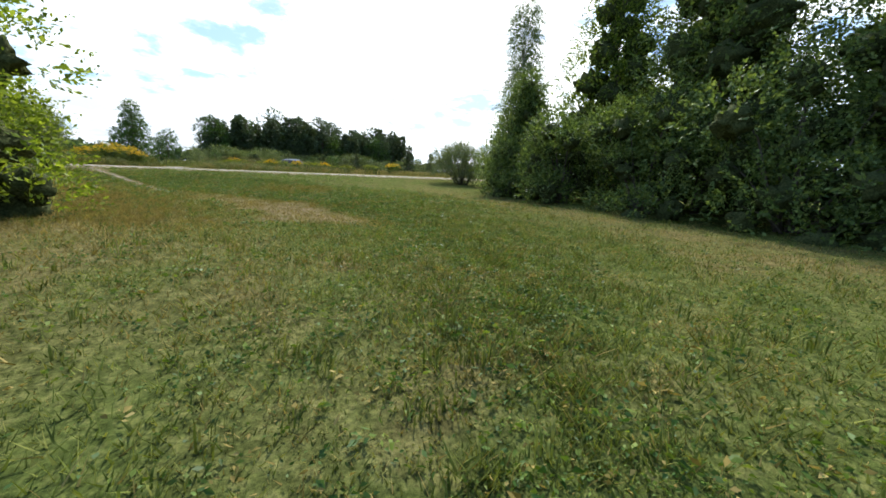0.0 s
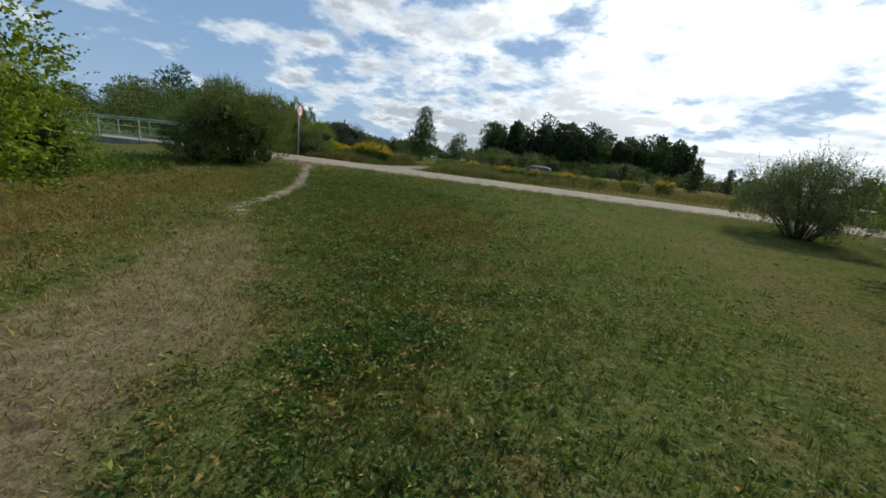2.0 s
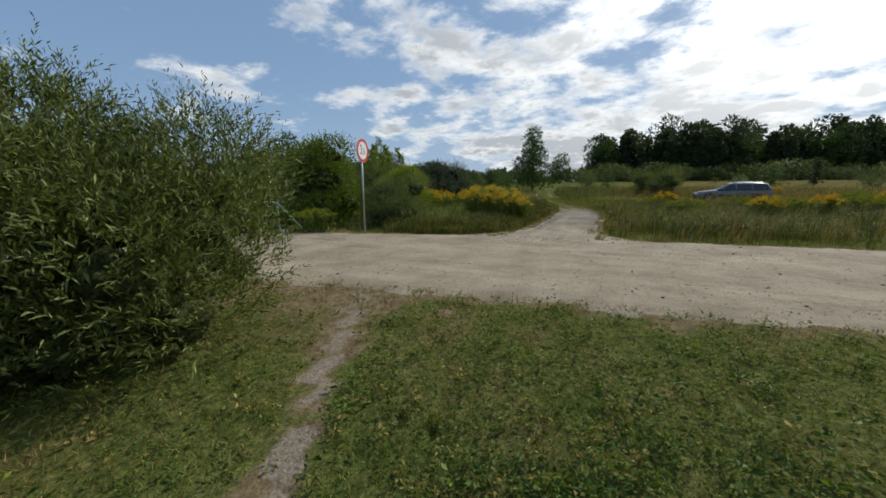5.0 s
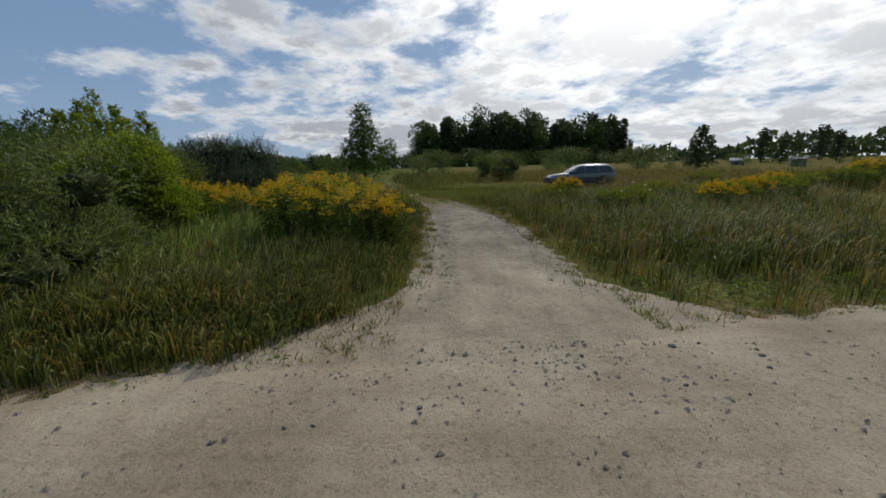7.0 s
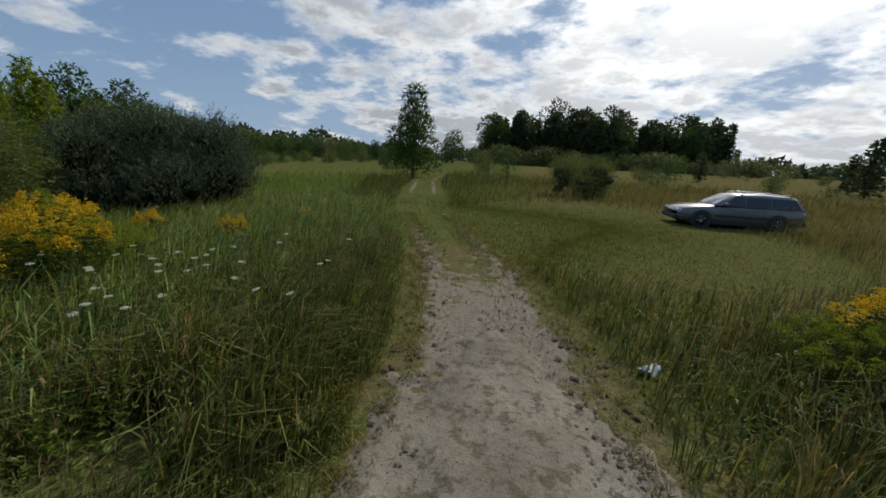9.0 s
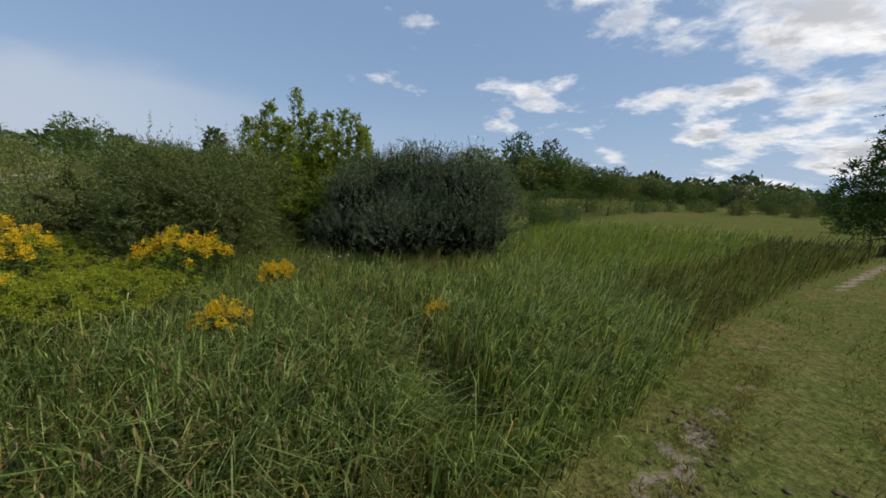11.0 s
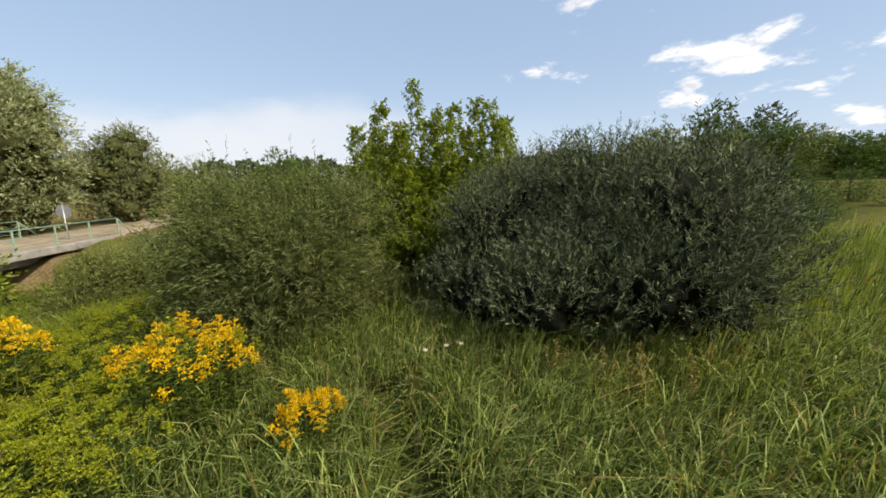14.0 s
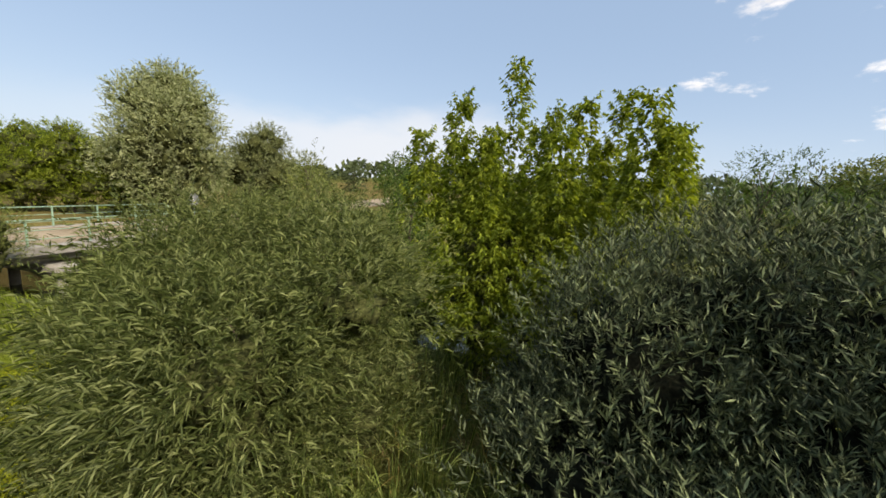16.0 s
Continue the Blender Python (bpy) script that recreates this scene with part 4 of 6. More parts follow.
shrub("willow_shrub", "leafy willow bush beside the bridge end", (-4.1, 6.35), 1.75, 2.4, 3.0, WILLOW, 6500, 10, 0.42, (0.11, 0.02), 16, 26, wands=60, low=-0.12, up=0.7, core=0.32)
shrub("willow_shrub", "round olive willow bush far out in the meadow", (3.0, 50.0), 2.4, 2.3, 3.2, WILLOW, 2600, 8, 0.42, (0.13, 0.03), 19, 24, wands=24, low=-0.2)
# bank of nettles and low shrubs along the field
tree("alder", "slender yellow-green alder at the field's edge", (-1.0, -3.0), 5.6, 1.7, ASH, 2800, 7, 0.4, (0.10, 0.07), 17, 26, 0.09, 0.03, "tall", size=(0.3, 0.42))
for i, (x, y, r, h) in enumerate([(1.3, -7.4, 1.5, 3.3), (-3.0, -0.6, 1.3, 2.5), (-4.2, -3.2, 2.0, 2.6), (-7.4, -2.2, 1.8, 2.5), (-1.4, -6.2, 1.6, 3.0)]):
    shrub("bank_shrub", "low leafy shrub on the river bank", (x, y), r, r, h, ALDER if i in (2, 4) else ASH, 1700, 7, 0.32, (0.085, 0.045), 30 + i, 18, wands=10, low=-0.2, group="bank shrubs", core=0.4)
# the dark belt of trees along the field
tree("weeping_birch", "tall slender birch with hanging twigs", (22.4, 9.8), 13.4, 1.75, BIRCH, 7500, 8, 0.8, (0.09, 0.05), 41, 34, 0.13, 0.05, "tall", BIRCH_BARK, droop=0.6, up=-0.35, fill=60)
for i, (x, y, h, s) in enumerate([(15.8, 0.5, 5.4, 1.7), (16.8, -3.2, 9.6, 2.2), (16.0, -7.4, 9.6, 2.3), (16.2, -11.6, 10.0, 2.5), (19.6, -5.6, 10.4, 2.8), (20.4, -1.0, 6.4, 2.2), (17.2, -16.5, 10.5, 2.8), (20.5, -10.5, 11.0, 3.0), (20.5, -15.5, 11.0, 3.0), (22.6, 3.0, 5.0, 2.2)]):
    tree("alder_tree", "dense dark alder in a field-side belt", (x, y), h, s, ALDER_LIGHT if i % 3 == 1 else BELT, 3600, 7, 0.45, (0.11, 0.075), 50 + i, 30, 0.15, 0.02, "tall", size=(0.38, 0.56), group="tree belt", fill=60, core=0.4, inside=OLIVE_CORE)
for i, (x, y, r, h) in enumerate([(14.4, -1.0, 1.3, 3.0), (14.1, -4.0, 1.4, 3.6), (13.9, -7.2, 1.5, 3.9), (13.8, -10.4, 1.6, 4.1), (14.2, -13.8, 1.8, 4.2), (16.0, 2.2, 1.3, 2.8)]):
    shrub("hedge_shrub", "dark leafy shrub under the tree belt", (x, y), r, r + 0.6, h, BELT, 1700, 7, 0.36, (0.10, 0.06), 70 + i, 20, wands=10, low=-0.2, group="belt shrubs", core=0.36, inside=OLIVE_CORE)
shrub("willow_shrub", "pale green willow bush at the end of the tree belt", (17.5, 9.3), 2.7, 2.5, 2.7, SILVER_DARK, 3800, 9, 0.55, (0.13, 0.028), 80, 34, wands=170, low=-0.1, up=1.3, core=0.0)

# ---------------------------------------------------------------- far trees
def far_kind(seed, height, spread, mat, shape, name, label):
    return tree(name, label, (0, 0), height, spread, mat, 720, 5, 0.06 * height, (0.042 * height, 0.023 * height), seed, 16, 0.02 * height, 0.03, shape, z=0, size=(0.32, 0.5), fill=40)


ROUND = [far_kind(101 + i, 10, 3.2, PINE if i != 1 else ALDER, "round", "broadleaf_tree", "dark round-crowned tree far across the meadow") for i in range(3)]
TALL = [tree("conifer_tree", "dark pointed tree of a far wood", (0, 0), 10, 1.9, PINE, 420, 4, 0.42, (0.62, 0.34), 111 + i, 30, 0.2, 0.03, "cone" if i else "tall", z=0, size=(0.2, 0.32), fill=20) for i in range(3)]
OLIVE = [far_kind(121 + i, 10, 4.2, WILLOW if i else ALDER, "round", "riverside_tree", "olive green riverside tree") for i in range(2)]

DENSE = [tree("riverside_tree", "olive green riverside tree", (0, 0), 10, 4.0, m, 1500, 6, 0.5, (0.17, 0.07), 131 + i, 20, 0.2, 0.03, "round", z=0, size=(0.32, 0.48), fill=60) for i, m in enumerate((WILLOW, ALDER))]


SMALL = [tree("meadow_shrub", "small olive shrub in the rough meadow", (0, 0), 10, 4.6, m, 260, 4, 0.9, (0.8, 0.42), 141 + i, 12, 0.15, 0.0, "round", z=0, size=(0.34, 0.5), fill=20, category="shrub") for i, m in enumerate((WILLOW, SALLOW, BANK_WILLOW))]


def stand(kind, x, y, h, rng, group="", wide=1.0, sink=0.0):
    m = pose(x, y, on_land(x, y) - sink, 0, 0, rng.uniform(0, 360)) @ Matrix.Diagonal((h / 10 * wide, h / 10 * wide, h / 10, 1))
    ob = copy_thing(kind, m)
    if group:
        tagged(ob, group=group)
    return ob


def far_trees():
    rng = np.random.default_rng(5)
    # the wood beyond the meadow, its tops uneven
    for i in range(110):
        t = i / 109
        x, y = -15 + 99 * t + rng.normal(0, 1.2), 171 + 16 * t + rng.uniform(0, 26)
        h = np.interp(t, [0, 0.06, 0.16, 0.3, 0.5, 0.75, 0.94, 1], [19, 20, 22, 24.5, 22, 22.5, 23, 12]) * rng.uniform(0.66, 1.04)
        stand((TALL if rng.uniform() < 0.72 else ROUND)[rng.integers(3)], x, y, h, rng, "far wood", 1.0)
    for i in range(40):                     # shrubs at the wood's foot
        t = i / 39
        stand(SMALL[rng.integers(3)], -18 + 104 * t, 158 + 14 * t + rng.uniform(-4, 4), rng.uniform(4, 7.5), rng, "wood edge", 1.5, 0.5)
    for i in range(28):                     # and out in the rough grass
        x, y = rng.uniform(4, 66), rng.uniform(56, 118)
        stand(SMALL[rng.integers(3)], x, y + 0.2 * x, rng.uniform(0.9, 2.4), rng, "meadow shrubs", 1.15, 0.12)
    for x, y, h in [(-27, 165, 12.5), (-31, 172, 10), (-99, 89, 17.4), (-93, 95, 15.5)]:
        stand(ROUND[rng.integers(3)], x, y, h, rng, "river trees", 1.15)
    for x, y, h in [(37.4, 72.6, 6.6), (41, 80, 5), (52, 92, 6), (60, 84, 5), (66, 96, 7), (78, 92, 6), (86, 104, 8), (96, 96, 7), (108, 100, 7), (120, 96, 9), (30, 96, 5), (-47.8, 21.0, 7.6)]:
        stand(TALL[rng.integers(3)], x, y, h, rng, "meadow trees", 1.25)
    for x, y, h in [(-3, 72, 3.0), (-16, 68, 3.2), (8, 92, 4), (-8, 88, 3.4), (22, 88, 3.5), (-24, 84, 3.5), (14, 70, 2.4), (-5, 66, 2.6)]:
        stand((DENSE if y < 75 else OLIVE)[rng.integers(2)], x, y, h * 1.1, rng, "meadow bushes", 1.2, 0.25)
    # the unbroken belt up the valley, lower and lower into the distance: bearing, height above the eye over the way there
    for i in range(64):
        g = 17.5 + 47.0 * i / 63 + rng.normal(0, 0.3)
        d = np.interp(g, [18, 40, 50, 65], [150, 135, 110, 96]) * rng.uniform(0.94, 1.1)
        rise = np.interp(g, [18, 27, 36, 40, 44, 47, 51, 56, 62, 66], [0.042, 0.040, 0.046, 0.053, 0.072, 0.068, 0.098, 0.112, 0.108, 0.085])
        x, y = -2.5 - d * math.sin(radians(g)), 26 + d * math.cos(radians(g))
        stand((OLIVE + ROUND if g < 47 else OLIVE + DENSE)[rng.integers(4)], x, y, (d * rise + 1.4) * rng.uniform(0.72, 1.04), rng, "valley belt", 1.35, 0.4)
    for i in range(30):                     # bushes before it
        g = 20 + 42 * i / 29 + rng.normal(0, 0.6)
        d = np.interp(g, [20, 34, 42, 62], [105, 84, 58, 46]) * rng.uniform(0.92, 1.15)
        x, y = -2.5 - d * math.sin(radians(g)), 27 + d * math.cos(radians(g))
        stand((DENSE if d < 75 else OLIVE)[rng.integers(2)], x, y, rng.uniform(2.2, 3.6), rng, "valley bushes", 1.5, 0.3)
    for i in range(26):                     # trees far round to the south and west
        g = 68 + 118 * i / 25
        d = rng.uniform(90, 125)
        x, y = -12 - d * math.sin(radians(g)), 28 + d * math.cos(radians(g))
        stand((OLIVE + ROUND)[rng.integers(5)], x, y, rng.uniform(5.5, 8.5), rng, "western trees", 1.5, 0.4)
    # west bank
    for x, y, h in [(-33, -8, 6), (-24.6, 20.5, 4.6), (-26.2, 23.0, 4.6), (-27.2, 26.4, 5.6), (-27.6, 29.6, 5.0), (-28.2, 33.0, 5.2), (-26.8, 38.0, 6.4), (-29.6, 37.2, 7.0), (-30.5, 40, 5.4), (-27.5, 16.5, 4.6),
                    (-30.0, 13.5, 5.0), (-36, 44, 5.2), (-44, 50, 4), (-50, 36, 5.5), (-46, 24, 5.4), (-58, 56, 5), (-64, 66, 5), (-34, 56, 3), (-40, 30, 6), (-36, 18, 5.6), (-52, 8, 7), (-60, -14, 8), (-56, 66, 5), (-23.5, 45, 3.4), (-38, -2, 7)]:
        stand((DENSE if x > -40 else OLIVE)[rng.integers(2)], x, y, h, rng, "west bank trees", 0.95, 0.3)
    for kind in ROUND + TALL + OLIVE + DENSE + SMALL:       # the first of each kind stands in the wood too
        x, y = rng.uniform(-10, 40), rng.uniform(270, 290)
        kind.matrix_basis = pose(x, y, on_land(x, y)) @ Matrix.Diagonal((1.9, 1.9, 1.9, 1))


far_trees()
tree("lone_tree", "lone dark-leaved aspen beside the grassy track", (-13.1, 62.0), 10.0, 2.7, ALDER, 3000, 6, 0.5, (0.2, 0.13), 91, 30, 0.17, 0.10, "tall", size=(0.34, 0.48), fill=80)
tree("grey_willow", "grey-green willow beside the big silvery one", (-35.2, 4.0), 7.4, 2.9, SILVER_DARK, 2600, 8, 0.5, (0.22, 0.07), 93, 26, 0.2, 0.04, "round", size=(0.34, 0.5), fill=60, core=0.45)
tree("silver_willow", "big silvery willow with a rounded crown", (-29.0, 1.7), 10.4, 3.3, SILVER, 5600, 9, 0.7, (0.26, 0.085), 92, 44, 0.45, 0.06, "round", size=(0.34, 0.48), fill=150, core=0.45)


def horizon_woods():
    rng = np.random.default_rng(17)
    n = 26000
    a = rng.uniform(0, 2 * np.pi, n)
    r = rng.uniform(330, 420, n)
    h = -1.5 + (13 + 4.5 * np.sin(a * 9 + 1) + 3 * np.sin(a * 31) + 2 * np.sin(a * 73)) * rng.uniform(0, 1, n) ** 0.7
    p = np.stack([r * np.cos(a), r * np.sin(a) + 20, h + 0.6], 1)
    co, tris = leaves(p, rng.normal(size=(n, 3)) + [0, 0, 0.6], rng.uniform(3, 6, n), rng.uniform(2.5, 4.5, n), 0.2, 0, rng)
    tagged(new("far_woods", np_mesh("far_woods", co, tris, PINE)), "dark low woods along the horizon", "woods", kind="stuff")


horizon_woods()

# ---------------------------------------------------------------- signs
RED_FILM = plain("red_film", (0.55, 0.055, 0.035), 0.45, var=0.08)
WHITE_FILM = plain("white_film", (0.74, 0.74, 0.72), 0.45, var=0.05)
BLACK_FILM = plain("black_film", (0.02, 0.02, 0.022), 0.5, var=0.1)
ZINC = plain("zinc", (0.38, 0.39, 0.40), 0.45, 0.8, var=0.2, scale=12)


def disc(r, thick, segs=40, hole=0.0, bevel=0.004):
    """A round plate, facing +x, with its front at x = thick."""
    bm = bmesh.new()
    ring = lambda rad, x: [bm.verts.new((x, rad * math.cos(k * 2 * math.pi / segs), rad * math.sin(k * 2 * math.pi / segs))) for k in range(segs)]
    back, front = ring(r, 0), ring(r, thick)
    for k in range(segs):
        n = (k + 1) % segs
        bm.faces.new((back[k], back[n], front[n], front[k]))
    if hole:
        back2, front2 = ring(hole, 0), ring(hole, thick)
        for k in range(segs):
            n = (k + 1) % segs
            bm.faces.new((front[k], front[n], front2[n], front2[k]))
            bm.faces.new((front2[k], front2[n], back2[n], back2[k]))
            bm.faces.new((back2[k], back2[n], back[n], back[k]))
    else:
        bm.faces.new(front)
        bm.faces.new(back[::-1])
    bmesh.ops.recalc_face_normals(bm, faces=bm.faces)
    return bm


def lettering(name, text, size, place, parent):
    cu = bpy.data.curves.new(name, "FONT")
    cu.body, cu.size, cu.extrude = text, size, 0.0012
    cu.align_x, cu.align_y = "CENTER", "CENTER"
    cu.materials.append(BLACK_FILM)
    ob = new(name, cu)
    ob.parent = parent
    ob.matrix_basis = Matrix.Translation(place) @ Matrix.Rotation(math.pi / 2, 4, "Z") @ Matrix.Rotation(math.pi / 2, 4, "X")
    ob.scale = (0.72, 1.15, 1.0)
    return ob


def road_sign(place, turn, label, high, r, text):
    z = on_land(*place)
    s = thing("road_sign", (*place, z), label, "road sign", turn=turn)
    rod("pole", s, ZINC, (0, 0, -0.3), (0, 0, high + r * 0.9), 0.03, 10, "galvanised steel pole")
    plate = part("plate", disc(r, 0.018), ZINC if not text else WHITE_FILM, s, "round sheet-metal plate")
    plate.location = (0.032, 0, high)
    for k in (-0.35, 0.35):
        rod("bracket", s, ZINC, (0.0, -0.06, high + k * r), (0.034, 0.06, high + k * r), 0.014)
    if text:
        rim = part("rim", disc(r * 0.985, 0.004, hole=r * 0.74), RED_FILM, plate, "red reflective border")
        rim.location = (0.018, 0, 0)
        lettering("numeral", "3", r * 0.98, (0.0195, -r * 0.27, r * 0.03), plate)
        lettering("decimal", ",5t", r * 0.62, (0.0195, r * 0.24, -r * 0.10), plate)
    return s


road_sign((-6.4, 13.97), 10, "round red-bordered weight limit sign on a steel pole", 2.62 - on_land(-6.4, 13.97), 0.36, True)
road_sign((-25.6, 8.9), 195, "round road sign seen from its grey back", 2.2, 0.36, False)


# ---------------------------------------------------------------- the parked estate car
PAINT = plain("grey_blue_paint", (0.15, 0.146, 0.142), 0.34, 0.35, var=0.06, coat=0.8)
CLAD = plain("dark_cladding", (0.035, 0.036, 0.038), 0.7, var=0.15)
GLASS = plain("dark_glass", (0.02, 0.025, 0.03), 0.05, 0.0, var=0.05, spec=0.8)
RUBBER = plain("rubber", (0.02, 0.02, 0.02), 0.85, var=0.2)
ALLOY = plain("alloy", (0.55, 0.56, 0.58), 0.3, 0.9, var=0.1)
LAMP = plain("lamp_glass", (0.6, 0.62, 0.65), 0.08, 0.0, var=0.05, spec=0.9)
TAIL = plain("tail_lamp", (0.30, 0.015, 0.012), 0.2, var=0.05)
SEAL = plain("black_trim", (0.012, 0.012, 0.013), 0.5)


def lofted(stations, profile):
    """Skin through cross-sections: stations of x and numbers for profile(), which gives half a section from keel to roof."""
    bm = bmesh.new()
    rings = []
    for st in stations:
        half = profile(*st[1:])
        pts = half + [(-y, z) for y, z in half[::-1] if abs(y) > 1e-6]
        rings.append([bm.verts.new((st[0], y, z)) for y, z in pts])
    for a, b in zip(rings[:-1], rings[1:]):
        for k in range(len(a)):
            n = (k + 1) % len(a)
            bm.faces.new((a[k], a[n], b[n], b[k]))
    bm.faces.new(rings[0])
    bm.faces.new(rings[-1][::-1])
    bmesh.ops.recalc_face_normals(bm, faces=bm.faces)
    for f in bm.faces:
        f.smooth = True
    return bm


def pane(corners, thick=0.012):
    bm = bmesh.new()
    f = bm.faces.new([bm.verts.new(c) for c in corners])
    r = bmesh.ops.extrude_face_region(bm, geom=[f])
    f.normal_update()
    n = f.normal.copy()
    bmesh.ops.translate(bm, vec=n * thick, verts=[v for v in r["geom"] if isinstance(v, bmesh.types.BMVert)])
    bmesh.ops.recalc_face_normals(bm, faces=bm.faces)
    return bm


def build_car(place, turn):
    c = thing("estate_car", place, "grey-blue estate car parked on the grass", "car", turn=turn)
    def hull(w, low, waist, top):
        return [(0, low), (w * 0.86, low), (w * 0.97, low + 0.10), (w, low + 0.28), (w, waist - 0.10), (w * 0.955, waist), (w * 0.86, top), (0, top + 0.015)]
    part("body", lofted([(2.36, 0.62, 0.36, 0.58, 0.62), (2.28, 0.78, 0.28, 0.66, 0.72), (2.05, 0.88, 0.24, 0.74, 0.81), (1.5, 0.92, 0.22, 0.80, 0.90), (0.92, 0.93, 0.22, 0.88, 0.965),
                         (0.3, 0.93, 0.22, 0.92, 0.97), (-1.6, 0.93, 0.22, 0.94, 0.98), (-2.1, 0.91, 0.26, 0.95, 0.99), (-2.30, 0.86, 0.34, 0.92, 0.97), (-2.37, 0.76, 0.42, 0.80, 0.84)], hull), PAINT, c, "grey-blue metallic body")

    def cabin(w, z0, wt, z1):
        return [(0, z0), (w, z0), (w * 0.99, z0 + 0.05), (wt + 0.03, z1 - 0.07), (wt - 0.06, z1), (0, z1 + 0.025)]
    part("cabin", lofted([(0.98, 0.86, 0.93, 0.84, 0.975), (0.25, 0.88, 0.94, 0.66, 1.42), (0.05, 0.88, 0.94, 0.67, 1.475), (-0.8, 0.88, 0.94, 0.68, 1.50), (-1.75, 0.87, 0.94, 0.67, 1.475),
                          (-1.98, 0.86, 0.94, 0.66, 1.42), (-2.27, 0.84, 0.94, 0.80, 1.0)], cabin), PAINT, c)
    part("windscreen", pane([(0.93, -0.70, 1.02), (0.93, 0.70, 1.02), (0.30, 0.58, 1.405), (0.30, -0.58, 1.405)]), GLASS, c, "dark sloping windscreen")
    part("rear_window", pane([(-2.24, 0.66, 1.05), (-2.24, -0.66, 1.05), (-2.02, -0.56, 1.39), (-2.02, 0.56, 1.39)]), GLASS, c)
    for s in (1, -1):
        for x0, x1, t0, t1 in ((0.72, -0.12, 0.22, -0.10), (-0.20, -1.05, -0.18, -1.02), (-1.13, -2.08, -1.10, -1.90)):
            lo, hi = 0.892, 0.735
            corners = [(x0, s * lo, 1.0), (x1, s * lo, 1.0), (t1, s * hi, 1.375), (t0, s * hi, 1.375)]
            part("side_window", pane(corners if s < 0 else corners[::-1], 0.014), GLASS, c, "dark tinted side window")
        part("roof_rail", np_mesh("roof_rail", *tube([(0.0, s * 0.62, 1.47), (-0.08, s * 0.62, 1.535), (-0.9, s * 0.63, 1.56), (-1.7, s * 0.62, 1.53), (-1.82, s * 0.62, 1.46)], [0.02] * 5, 8), ALLOY, True), ALLOY, c, "bright metal roof rail")
        boxed("sill", c, CLAD, -1.0, 1.0, s * 0.94 - 0.03, s * 0.94 + 0.03, 0.20, 0.40, bevel=0.02, label="dark plastic sill cladding")
        boxed("door_strip", c, CLAD, -1.0, 0.95, s * 0.935 - 0.015, s * 0.935 + 0.015, 0.52, 0.60, bevel=0.008)
        boxed("mirror", c, PAINT, 0.55, 0.68, min(s * 0.93, s * 1.10), max(s * 0.93, s * 1.10), 0.98, 1.12, bevel=0.03)
        boxed("headlamp", c, LAMP, 2.10, 2.30, min(s * 0.50, s * 0.80), max(s * 0.50, s * 0.80), 0.60, 0.74, bevel=0.03, label="clear headlamp")
        boxed("tail_lamp", c, TAIL, -2.36, -2.20, min(s * 0.66, s * 0.82), max(s * 0.66, s * 0.82), 0.66, 0.93, bevel=0.02, label="tall red tail lamp")
        for x in (0.35, -0.65):
            boxed("door_handle", c, PAINT, x - 0.1, x + 0.1, s * 0.93 - 0.02, s * 0.93 + 0.02, 0.86, 0.89, bevel=0.008)
    boxed("front_bumper", c, CLAD, 2.12, 2.40, -0.80, 0.80, 0.28, 0.50, bevel=0.06, label="dark front bumper")
    boxed("rear_bumper", c, CLAD, -2.42, -2.14, -0.84, 0.84, 0.32, 0.56, bevel=0.06)
    boxed("grille", c, SEAL, 2.30, 2.375, -0.34, 0.34, 0.50, 0.66, bevel=0.02, label="black front grille")
    for x in (1.42, -1.36):
        for s in (1, -1):
            arch = part("wheel_arch", disc(0.40, 0.03, 28), CLAD, c)
            arch.matrix_basis = Matrix.Translation((x, s * 0.915 - 0.0, 0.36)) @ Matrix.Rotation(s * math.pi / 2, 4, "Z")
            w = part("wheel", np_mesh("wheel", *tube([(0, -0.11, 0), (0, 0.11, 0)], [0.2, 0.2], 20), SEAL, True), SEAL, c)
            w.location = (x, s * 0.87, 0.335)
            a = np.linspace(0, 2 * np.pi, 29)
            part("tyre", np_mesh("tyre", *tube(np.stack([0.26 * np.cos(a), 0 * a, 0.26 * np.sin(a)], 1), [0.085] * 29, 8), RUBBER, True), RUBBER, w)
            rim = part("rim", disc(0.205, 0.02, 24, hole=0.15), ALLOY, w, "bright alloy rim")
            rim.matrix_basis = Matrix.Translation((0, s * 0.075, 0)) @ Matrix.Rotation(s * math.pi / 2, 4, "Z")
            for k in range(5):
                q = k * 2 * math.pi / 5
                rod("spoke", w, ALLOY, (0, s * 0.095, 0), (0.17 * math.cos(q), s * 0.095, 0.17 * math.sin(q)), 0.02, 5)
    return c


build_car((7.7, 39.85, on_land(7.7, 39.85) - 0.02), 179)


